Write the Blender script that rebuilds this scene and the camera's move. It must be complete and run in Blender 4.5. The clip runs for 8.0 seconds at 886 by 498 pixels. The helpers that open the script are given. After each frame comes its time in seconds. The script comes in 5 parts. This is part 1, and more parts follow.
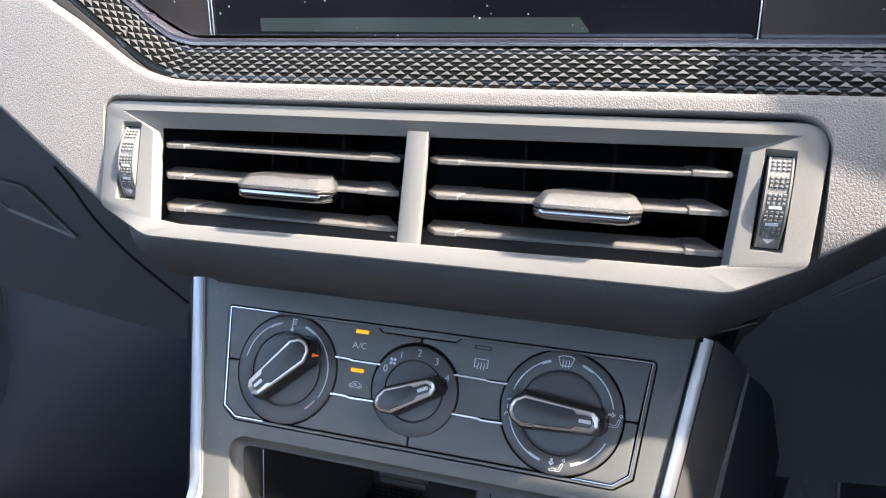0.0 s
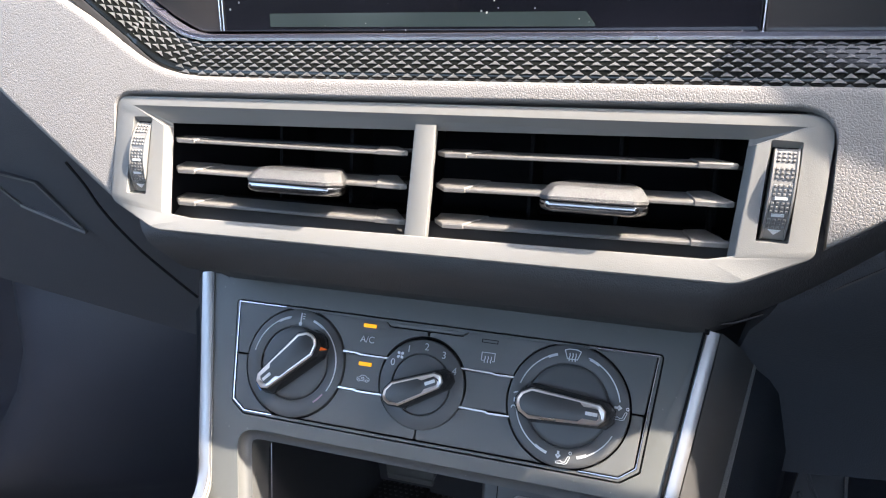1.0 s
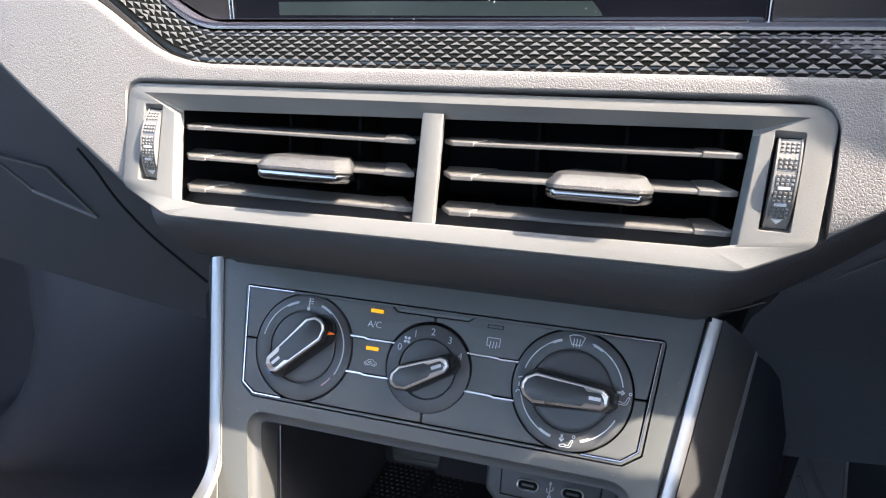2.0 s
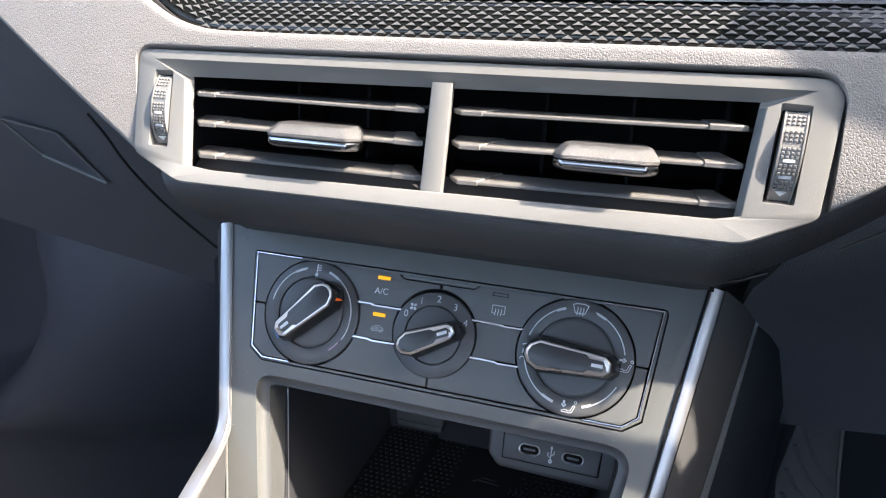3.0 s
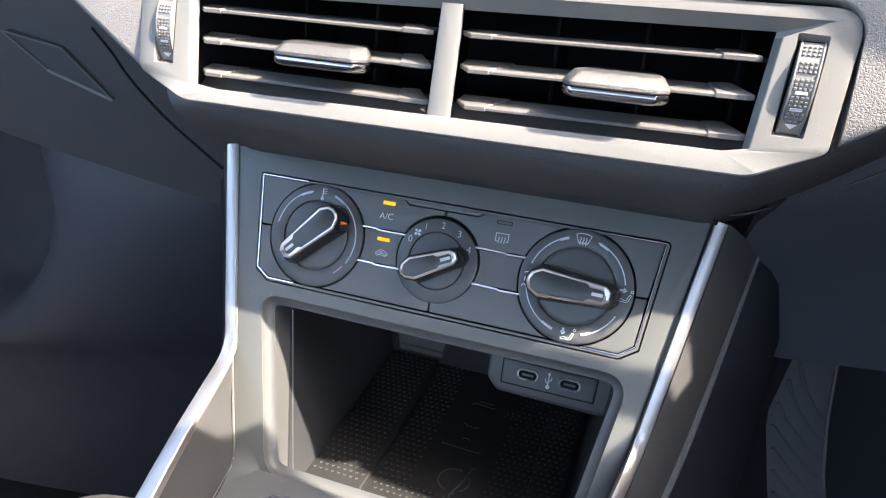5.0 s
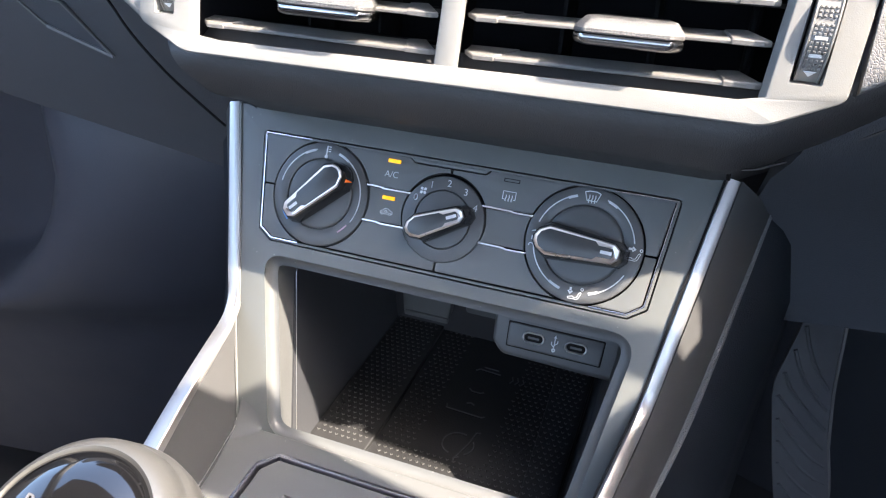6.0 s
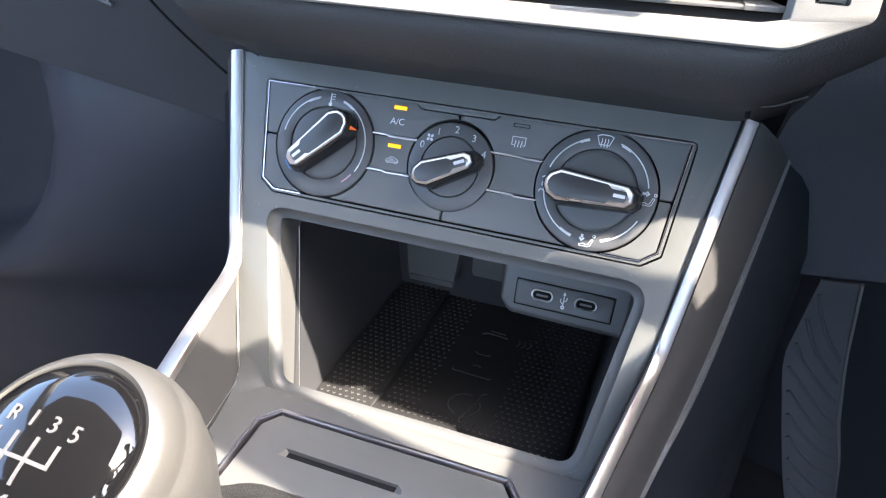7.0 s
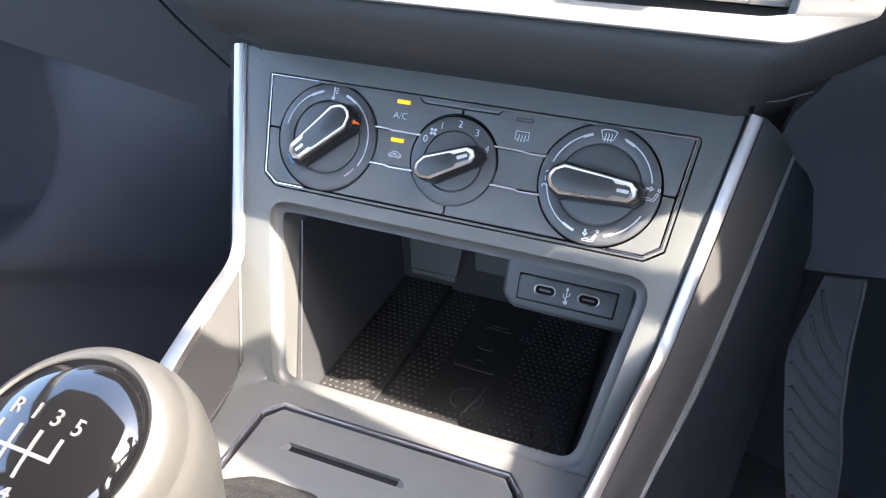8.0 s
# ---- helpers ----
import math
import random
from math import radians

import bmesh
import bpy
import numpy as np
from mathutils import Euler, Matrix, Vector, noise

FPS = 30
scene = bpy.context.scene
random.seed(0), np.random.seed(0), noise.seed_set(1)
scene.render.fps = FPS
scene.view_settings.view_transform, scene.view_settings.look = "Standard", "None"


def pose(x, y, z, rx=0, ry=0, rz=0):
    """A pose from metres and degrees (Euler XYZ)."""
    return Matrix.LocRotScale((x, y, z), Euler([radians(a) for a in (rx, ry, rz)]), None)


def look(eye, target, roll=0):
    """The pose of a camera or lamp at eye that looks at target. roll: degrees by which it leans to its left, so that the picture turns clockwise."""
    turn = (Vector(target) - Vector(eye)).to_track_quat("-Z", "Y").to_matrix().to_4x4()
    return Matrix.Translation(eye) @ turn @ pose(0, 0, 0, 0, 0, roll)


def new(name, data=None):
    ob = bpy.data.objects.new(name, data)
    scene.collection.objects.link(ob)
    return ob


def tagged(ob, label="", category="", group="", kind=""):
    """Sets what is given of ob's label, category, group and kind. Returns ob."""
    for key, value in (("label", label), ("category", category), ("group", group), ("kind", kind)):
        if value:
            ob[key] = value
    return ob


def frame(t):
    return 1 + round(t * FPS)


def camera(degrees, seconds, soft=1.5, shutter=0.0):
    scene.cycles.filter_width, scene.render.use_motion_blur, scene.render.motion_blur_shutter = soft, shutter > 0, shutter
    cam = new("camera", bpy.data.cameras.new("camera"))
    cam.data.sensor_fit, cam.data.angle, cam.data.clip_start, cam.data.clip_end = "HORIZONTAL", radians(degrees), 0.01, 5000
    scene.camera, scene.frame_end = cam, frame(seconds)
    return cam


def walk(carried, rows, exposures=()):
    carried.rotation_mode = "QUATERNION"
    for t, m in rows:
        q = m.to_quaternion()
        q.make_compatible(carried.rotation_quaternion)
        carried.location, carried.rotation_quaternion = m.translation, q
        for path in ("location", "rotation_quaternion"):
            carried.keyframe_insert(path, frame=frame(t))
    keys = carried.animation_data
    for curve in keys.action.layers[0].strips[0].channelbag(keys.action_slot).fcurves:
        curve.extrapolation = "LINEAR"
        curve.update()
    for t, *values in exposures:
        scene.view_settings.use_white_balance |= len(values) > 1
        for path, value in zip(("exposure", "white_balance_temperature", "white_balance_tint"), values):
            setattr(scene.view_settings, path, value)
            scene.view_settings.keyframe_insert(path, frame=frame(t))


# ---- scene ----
cam = camera(63.2, 8.0, soft=1.15)
PATH = [
    (0, 0.0975, -0.2657, 0.7438, 69.65, 0.92, 17.98),
    (0.5, 0.0980, -0.2674, 0.7417, 69.90, 1.04, 18.28),
    (1, 0.0981, -0.2690, 0.7407, 69.95, 1.06, 18.46),
    (1.5, 0.0986, -0.2704, 0.7418, 69.53, 1.05, 18.70),
    (3, 0.0981, -0.2769, 0.7444, 66.26, 0.45, 19.33),
    (3.5, 0.0994, -0.2779, 0.7444, 64.76, 0.01, 19.67),
    (4, 0.0996, -0.2784, 0.7446, 63.35, -0.32, 19.94),
    (5.5, 0.0993, -0.2788, 0.7390, 59.89, -0.86, 20.71),
    (6, 0.0989, -0.2793, 0.7319, 59.26, -0.89, 20.90),
    (6.5, 0.0981, -0.2814, 0.7204, 58.98, -0.88, 21.01),
    (7, 0.0983, -0.2824, 0.7098, 58.87, -0.94, 21.16),
    (7.5, 0.0986, -0.2821, 0.7099, 58.58, -0.94, 21.35),
    (8, 0.0981, -0.2822, 0.7096, 58.44, -0.98, 21.42),
]
EXPOSURE = 3.2
walk(cam, [(t, pose(x, y, z, rx, ry, rz)) for t, x, y, z, rx, ry, rz in PATH], [(0.0, EXPOSURE + 0.05), (3.0, EXPOSURE + 0.05), (4.0, EXPOSURE + 0.14), (5.5, EXPOSURE + 0.37), (7.0, EXPOSURE + 0.73), (8.0, EXPOSURE + 0.85)])

# ---- light ----
SUN = Vector((0.85, -0.06, 1.0)).normalized()
world = bpy.data.worlds.new("world")
scene.world = world
world.use_nodes = True
wn = world.node_tree.nodes
sky = wn.new("ShaderNodeTexSky")
sky.sky_type, sky.sun_disc = "NISHITA", False
sky.dust_density, sky.ozone_density = 3.0, 1.0
sky.sun_elevation, sky.sun_rotation = math.asin(SUN.z), math.atan2(SUN.x, SUN.y)
wn["Background"].inputs["Strength"].default_value = 0.188
world.node_tree.links.new(sky.outputs[0], wn["Background"].inputs["Color"])
sun = new("sun", bpy.data.lights.new("sun", "SUN"))
sun.data.energy, sun.data.angle, sun.data.color = 2.62, radians(0.6), (1.0, 0.875, 0.735)
sun.matrix_world = look(SUN * 3, (0, 0, 0))


# ---- materials ----
def material(name, color, rough=0.5, metal=0.0, grain=0.0, grain_size=900.0, kind="noise", vary=0.12, vary_size=30.0, coat=0.0, spec=0.5, rough_vary=0.1, dust=0.0):
    """A surface with a varied base colour, a varied gloss and a fine relief. Sizes are in cells per metre."""
    m = bpy.data.materials.new(name)
    m.use_nodes = True
    t = m.node_tree
    n, link = t.nodes, t.links.new
    b = n["Principled BSDF"]
    b.inputs["Metallic"].default_value = metal
    b.inputs["Coat Weight"].default_value = coat
    b.inputs["Coat Roughness"].default_value = 0.03
    b.inputs["Specular IOR Level"].default_value = spec
    co = n.new("ShaderNodeTexCoord")
    big = n.new("ShaderNodeTexNoise")
    big.inputs["Scale"].default_value, big.inputs["Detail"].default_value = vary_size, 6
    link(co.outputs["Object"], big.inputs["Vector"])
    mix = n.new("ShaderNodeMix")
    mix.data_type = "RGBA"
    mix.inputs[6].default_value = (*[c * (1 - vary) for c in color], 1)
    mix.inputs[7].default_value = (*[min(1, c * (1 + vary)) for c in color], 1)
    link(big.outputs[0], mix.inputs[0])
    last = mix.outputs[2]
    if dust:
        speck = n.new("ShaderNodeTexVoronoi")
        speck.inputs["Scale"].default_value = 230
        link(co.outputs["Object"], speck.inputs["Vector"])
        size = n.new("ShaderNodeTexNoise")
        size.inputs["Scale"].default_value = 90
        link(co.outputs["Object"], size.inputs["Vector"])
        wide = n.new("ShaderNodeMapRange")
        wide.inputs[1].default_value, wide.inputs[2].default_value = 0.42 - 0.10 * (dust > 0.5), 0.75 - 0.10 * (dust > 0.5)
        wide.inputs[3].default_value, wide.inputs[4].default_value = 0.025, 0.10
        link(size.outputs[0], wide.inputs[0])
        ramp = n.new("ShaderNodeMath")
        ramp.operation = "LESS_THAN"
        link(speck.outputs["Distance"], ramp.inputs[0])
        link(wide.outputs[0], ramp.inputs[1])
        amount = n.new("ShaderNodeMath")
        amount.operation = "MULTIPLY"
        amount.inputs[1].default_value = dust
        link(ramp.outputs[0], amount.inputs[0])
        mix2 = n.new("ShaderNodeMix")
        mix2.data_type = "RGBA"
        mix2.inputs[7].default_value = (0.55, 0.53, 0.50, 1)
        link(amount.outputs[0], mix2.inputs[0])
        link(last, mix2.inputs[6])
        last = mix2.outputs[2]
    link(last, b.inputs["Base Color"])
    rr = n.new("ShaderNodeMapRange")
    rr.inputs[3].default_value, rr.inputs[4].default_value = max(0, rough - rough_vary), min(1, rough + rough_vary)
    link(big.outputs[0], rr.inputs[0])
    link(rr.outputs[0], b.inputs["Roughness"])
    if grain:
        if kind == "leather":
            warp = n.new("ShaderNodeTexNoise")
            warp.inputs["Scale"].default_value = grain_size * 0.7
            link(co.outputs["Object"], warp.inputs["Vector"])
            add = n.new("ShaderNodeVectorMath")
            add.operation = "MULTIPLY_ADD"
            add.inputs[1].default_value = (0.9 / grain_size,) * 3
            link(warp.outputs["Color"], add.inputs[0])
            link(co.outputs["Object"], add.inputs[2])
            cells = n.new("ShaderNodeTexVoronoi")
            cells.feature = "DISTANCE_TO_EDGE"
            cells.inputs["Scale"].default_value = grain_size
            link(add.outputs[0], cells.inputs["Vector"])
            fine = n.new("ShaderNodeMapRange")
            fine.interpolation_type = "SMOOTHSTEP"
            fine.inputs[1].default_value, fine.inputs[2].default_value = 0.0, 0.22
            link(cells.outputs["Distance"], fine.inputs[0])
            height = fine.outputs[0]
        else:
            fine = n.new("ShaderNodeTexNoise")
            fine.inputs["Scale"].default_value, fine.inputs["Detail"].default_value = grain_size, 4
            link(co.outputs["Object"], fine.inputs["Vector"])
            height = fine.outputs[0]
        bump = n.new("ShaderNodeBump")
        bump.inputs["Strength"].default_value, bump.inputs["Distance"].default_value = grain, 0.0006
        link(height, bump.inputs["Height"])
        link(bump.outputs[0], b.inputs["Normal"])
    return m


def glowing(name, color, strength):
    m = bpy.data.materials.new(name)
    m.use_nodes = True
    b = m.node_tree.nodes["Principled BSDF"]
    b.inputs["Base Color"].default_value = (*color, 1)
    b.inputs["Emission Color"].default_value = (*color, 1)
    b.inputs["Emission Strength"].default_value = strength
    return m


LEATHER = material("soft_touch_grained_pad", (0.236, 0.224, 0.217), 0.58, grain=0.30, grain_size=1050, kind="leather", vary=0.08)
VENT_GREY = material("satin_grey_plastic", (0.168, 0.168, 0.164), 0.5, grain=0.12, grain_size=2500, vary=0.06)
SLAT_GREY = material("slat_grey_plastic", (0.106, 0.103, 0.100), 0.45, grain=0.15, grain_size=2500, vary=0.08)
FRAME_DARK = material("dark_satin_plastic", (0.108, 0.113, 0.110), 0.40, grain=0.10, grain_size=3000, vary=0.06, dust=0.25)
# the fascia's plastic again, darker to hold back the sun on the console
CONSOLE_DARK = material("console_top_plastic", (0.096, 0.098, 0.098), 0.4, grain=0.10, grain_size=3000, vary=0.06, dust=0.25)
BUTTON_DARK = material("button_plastic", (0.110, 0.114, 0.113), 0.42, grain=0.08, grain_size=3000, vary=0.06)
KNOB_DARK = material("knob_plastic", (0.080, 0.082, 0.084), 0.38, grain=0.05, grain_size=3000, vary=0.08)
LOWER_DARK = material("lower_dash_plastic", (0.085, 0.082, 0.082), 0.6, grain=0.25, grain_size=900, kind="leather", vary=0.12)
SOFT_DARK = material("knee_pad_plastic", (0.044, 0.048, 0.057), 0.65, grain=0.25, grain_size=900, kind="leather", vary=0.12)
APRON_DARK = material("apron_plastic", (0.053, 0.051, 0.052), 0.5, grain=0.2, grain_size=1000, kind="leather", vary=0.12)
LINING = material("footwell_plastic", (0.043, 0.046, 0.060), 0.55, grain=0.2, grain_size=1200, vary=0.12)
BLACK = material("black_plastic", (0.012, 0.012, 0.013), 0.6, grain=0.1, vary=0.2)
GROOVE = material("groove_black", (0.007, 0.007, 0.008), 0.8, vary=0.2, spec=0.15)
DUCT = material("duct_black", (0.010, 0.010, 0.012), 0.9, vary=0.2, spec=0.1)
PIANO = material("piano_black", (0.007, 0.008, 0.008), 0.14, coat=0.0, spec=0.3, vary=0.2, rough_vary=0.03)
LIP_DARK = material("lip_plastic", (0.030, 0.030, 0.032), 0.45, grain=0.1, vary=0.1)
STUD = material("stud_black_gloss", (0.074, 0.076, 0.080), 0.42, vary=0.15)
GLASS_BLACK = material("screen_glass", (0.012, 0.012, 0.016), 0.09, coat=0.3, vary=0.3, dust=1.0, rough_vary=0.04)
# paler than the screen: reflection and sunlit dust haze put into the colour
SIDE_GLASS = material("side_panel_haze", (0.056, 0.051, 0.049), 0.12, coat=0.2, vary=0.3, dust=0.8, rough_vary=0.04)
COLLAR = material("dull_metal", (0.60, 0.60, 0.60), 0.35, 0.8, vary=0.1)
BRIGHT_CHROME = material("bright_chrome", (0.84, 0.83, 0.84), 0.24, 1.0, vary=0.04)
# strong fine colour variation imitates the glinting of the metal
TAB_METAL = material("textured_metal_tab", (0.14, 0.14, 0.142), 0.42, 0.85, grain=0.8, grain_size=3400, vary=0.9, vary_size=2200, rough_vary=0.25)
HANDLE_GLINT = material("handle_edge_glint", (0.16, 0.165, 0.18), 0.3, vary=0.1)
TAB_RIM = material("tab_rim_chrome", (0.30, 0.30, 0.31), 0.2, 1.0, vary=0.1)
WHEEL_GREY = material("thumbwheel_plastic", (0.19, 0.186, 0.182), 0.36, vary=0.1)
WHITE = material("white_print", (0.64, 0.66, 0.69), 0.5, vary=0.05)
BLUE = material("blue_print", (0.10, 0.25, 0.55), 0.5, vary=0.05)
RED = material("red_print", (0.50, 0.33, 0.42), 0.5, vary=0.05)
RUBBER = material("rubber_mat", (0.016, 0.016, 0.017), 0.5, grain=0.2, vary=0.2)
CARPET = material("carpet", (0.035, 0.036, 0.040), 0.95, grain=0.9, grain_size=1200, vary=0.25)
KNOB_SATIN = material("satin_knob_shell", (0.068, 0.067, 0.064), 0.34, 0.3, vary=0.05, grain=0.05)
# lilac metal tint imitates the sky mirrored in the black ledge
LEDGE_SHEEN = material("ledge_sky_sheen", (0.30, 0.30, 0.38), 0.2, 0.85, spec=0.6, vary=0.2, rough_vary=0.03)
CAP_GLOSS = material("gloss_black_cap", (0.004, 0.004, 0.0045), 0.06, spec=0.6, vary=0.2, rough_vary=0.02)
FOOT_BLACK = material("footrest_rubber", (0.10, 0.106, 0.114), 0.6, grain=0.3, vary=0.25)
# console plastic darkened in its colour for the shade deep in the tray
TRAY_SHADED = material("tray_shaded_plastic", (0.034, 0.035, 0.039), 0.5, grain=0.1, grain_size=2500, vary=0.1)
GEAR_PRINT = material("gear_print", (0.072, 0.072, 0.075), 0.5, vary=0.05)
# warm tint stands in for the cream pad mirrored in the chrome
RIM_CHROME = material("rim_chrome", (0.66, 0.58, 0.53), 0.30, 0.9, vary=0.05)
DARK_CHROME = material("dark_chrome", (0.68, 0.66, 0.72), 0.22, 1.0, vary=0.08)
STRIP_SATIN = material("strip_satin", (0.44, 0.43, 0.425), 0.34, 0.85, vary=0.05, grain=0.04, grain_size=2500)
GLOVE_DARK = material("glovebox_plastic", (0.051, 0.053, 0.060), 0.6, grain=0.25, grain_size=900, kind="leather", vary=0.12)
SEAM_GRAIN = material("grained_seam", (0.20, 0.20, 0.205), 0.5, grain=0.9, grain_size=1000, kind="leather", vary=0.2)
# fascia plastic made darker, so the flanks' shade is part of the colour
SIDE_SHADED = material("side_face_shaded", (0.060, 0.060, 0.061), 0.42, grain=0.10, grain_size=3000, vary=0.08)
PAD_BLACK = material("side_pad_plastic", (0.014, 0.017, 0.022), 0.6, spec=0.25, grain=0.2, grain_size=900, kind="leather", vary=0.15)
MAT_STUD = material("mat_stud", (0.085, 0.084, 0.082), 0.34, spec=0.6, vary=0.15)
INLAY = material("grip_inlay", (0.034, 0.036, 0.038), 0.36, spec=0.6, vary=0.1, rough_vary=0.04)
GRIP_GLOSS = material("grip_gloss", (0.020, 0.021, 0.023), 0.22, spec=0.5, vary=0.1, rough_vary=0.05)
HEADLINER = material("headliner_fabric", (0.30, 0.295, 0.285), 0.9, grain=0.4, vary=0.06)
ASPHALT = material("asphalt", (0.16, 0.155, 0.15), 0.9, grain=0.6, grain_size=80, vary=0.2, vary_size=4)
AMBER = glowing("amber_lamp", (0.90, 0.36, 0.0), 0.11)
ORANGE = glowing("orange_glow", (0.9, 0.16, 0.02), 0.03)


# ---- mesh tools (millimetres) ----
def part(name, bm, mat, parent=None, label="", smooth=38, m=None):
    me = bpy.data.meshes.new(name)
    bmesh.ops.recalc_face_normals(bm, faces=bm.faces)
    bm.transform(Matrix.Scale(0.001, 4))
    bm.to_mesh(me)
    bm.free()
    me.materials.append(mat)
    me.shade_smooth()
    for poly in me.polygons:
        poly.use_smooth = poly.loop_total < 5
    me.set_sharp_from_angle(angle=radians(smooth))
    ob = new(name, me)
    if parent:
        ob.parent = parent
    if m is not None:
        ob.matrix_basis = m
    if label:
        ob["label"] = label
    return ob


def thing(name, label, category, m=Matrix(), group="", kind=""):
    ob = new(name)
    ob.empty_display_size = 0.02
    ob.matrix_world = m
    return tagged(ob, label, category, group, kind)


def rpoly(pts, r, n=6):
    """A closed loop of points with rounded corners; r: one radius or one a corner."""
    out, k = [], len(pts)
    for i, p in enumerate(pts):
        p, a, b = Vector(p), Vector(pts[i - 1]), Vector(pts[(i + 1) % k])
        rad = r[i] if isinstance(r, (list, tuple)) else r
        u, v = (a - p).normalized(), (b - p).normalized()
        half = u.angle(v) / 2
        far = min(rad / math.tan(half), (a - p).length * 0.48, (b - p).length * 0.48)
        s, e = p + u * far, p + v * far
        for j in range(n + 1):
            w = j / n
            out.append((s * (1 - w) + p * w) * (1 - w) + (p * (1 - w) + e * w) * w)
    return out


def xz(loop, y):
    return [Vector((p[0], y, p[1])) for p in loop]


def xy(loop, z):
    return [Vector((p[0], p[1], z)) for p in loop]


def shrink(loop, d):
    """Moves a flat 2D loop inwards by d."""
    out, n = [], len(loop)
    area = sum(loop[i - 1][0] * loop[i][1] - loop[i][0] * loop[i - 1][1] for i in range(n))
    s = 1 if area > 0 else -1
    for i in range(n):
        j = 1
        while (Vector(loop[(i + j) % n]) - Vector(loop[i - j])).length < 1e-6:
            j += 1
        t = (Vector(loop[(i + j) % n]) - Vector(loop[i - j])).normalized()
        out.append(Vector((loop[i][0] - t[1] * d * s, loop[i][1] + t[0] * d * s)))
    return out


def loft(loops, bm=None, cap=(True, True), closed=True):
    bm = bm or bmesh.new()
    rows = [[bm.verts.new(p) for p in loop] for loop in loops]
    for a, b in zip(rows, rows[1:]):
        n = len(a)
        for i in range(n if closed else n - 1):
            j = (i + 1) % n
            bm.faces.new((a[i], a[j], b[j], b[i]))
    for row, on in zip((rows[0], rows[-1]), cap):
        if on and closed:
            bm.faces.new(row)
    return bm


def plate(loop, y0, y1, bevel=0.0, bm=None, steps=3, axis="y"):
    """A flat 2D loop (x, z) made solid from its front y0 to its back y1, with a rounded front rim; axis "z": a loop (x, y) with its top at y0."""
    put = xz if axis == "y" else xy
    s = 1 if y1 > y0 else -1
    loops = [put(loop, y1)]
    if bevel:
        for k in range(steps + 1):
            a = math.pi / 2 * k / steps
            loops.append(put(shrink(loop, bevel * (1 - math.cos(a))), y0 + s * bevel * (1 - math.sin(a))))
    else:
        loops.append(put(loop, y0))
    return loft(loops, bm)


def box(x0, x1, y0, y1, z0, z1, b=0.0, bm=None, seg=2):
    own = bmesh.new()
    v = [own.verts.new((x, y, z)) for x in (x0, x1) for y in (y0, y1) for z in (z0, z1)]
    for f in ((0, 1, 3, 2), (4, 6, 7, 5), (0, 4, 5, 1), (2, 3, 7, 6), (0, 2, 6, 4), (1, 5, 7, 3)):
        own.faces.new([v[i] for i in f])
    if b:
        bmesh.ops.bevel(own, geom=own.edges[:], offset=b, segments=seg, profile=0.5, affect="EDGES")
    if bm is None:
        return own
    return merge(bm, own)


def merge(bm, own):
    me = bpy.data.meshes.new("m")
    own.to_mesh(me)
    own.free()
    bm.from_mesh(me)
    bpy.data.meshes.remove(me)
    return bm


def lathe(profile, n=64, axis="y", center=(0, 0, 0), bm=None):
    """Turns a profile of (radius, height); along "y" heights stand towards the viewer (minus y), along "z" upwards."""
    c = Vector(center)
    loops = []
    for r, h in profile:
        ring = []
        for i in range(n):
            a = 2 * math.pi * i / n
            x, w = r * math.cos(a), r * math.sin(a)
            ring.append(c + (Vector((x, -h, w)) if axis == "y" else Vector((x, w, h))))
        loops.append(ring)
    return loft(loops, bm)


def ribbon(points, width, y, bm=None, closed=False, height=0.25):
    """A flat raised line of even width in the plane (x, z), mitred at its corners; its face lies at y."""
    pts = [Vector((p[0], p[1])) for p in points]
    n, rows = len(pts), []
    for i, p in enumerate(pts):
        before = pts[i - 1] if i or closed else None
        after = pts[(i + 1) % n] if i < n - 1 or closed else None
        dirs = [d.normalized() for d in ((p - before) if before is not None else None, (after - p) if after is not None else None) if d is not None and d.length > 1e-6]
        t = sum(dirs, Vector((0, 0))).normalized()
        o = Vector((-t[1], t[0]))
        k = 1 / max(0.5, abs(o.dot(Vector((-dirs[0][1], dirs[0][0])))))
        o *= width / 2 * k
        rows.append([Vector((p[0] + o[0], y, p[1] + o[1])), Vector((p[0] - o[0], y, p[1] - o[1])), Vector((p[0] - o[0], y + height, p[1] - o[1])), Vector((p[0] + o[0], y + height, p[1] + o[1]))])
    if closed:
        return loft(rows + [[v.copy() for v in rows[0]]], bm, cap=(False, False))
    return loft(rows, bm)


def arc(cx, cz, r, a0, a1, n=16):
    return [(cx + r * math.cos(radians(a0 + (a1 - a0) * i / n)), cz + r * math.sin(radians(a0 + (a1 - a0) * i / n))) for i in range(n + 1)]


def sweep(path, section, up=(0, 0, 1), bm=None, scale=None):
    """Carries a closed section of (side, up) along a path of points."""
    loops, n = [], len(path)
    path = [Vector(p) for p in path]
    for i, p in enumerate(path):
        t = (path[min(i + 1, n - 1)] - path[max(i - 1, 0)]).normalized()
        side = t.cross(Vector(up)).normalized()
        top = side.cross(t)
        k = scale[i] if scale else 1
        loops.append([p + side * s * k + top * u * k for s, u in section])
    return loft(loops, bm)


def smooth_path(pts, n=6):
    """A path with rounded bends through the points."""
    out, p = [], [Vector(q) for q in pts]
    for i in range(len(p) - 1):
        a, b, c, d = p[max(i - 1, 0)], p[i], p[i + 1], p[min(i + 2, len(p) - 1)]
        for j in range(n):
            t = j / n
            out.append(0.5 * (2 * b + (c - a) * t + (2 * a - 5 * b + 4 * c - d) * t * t + (3 * b - a - 3 * c + d) * t ** 3))
    return out + [p[-1]]


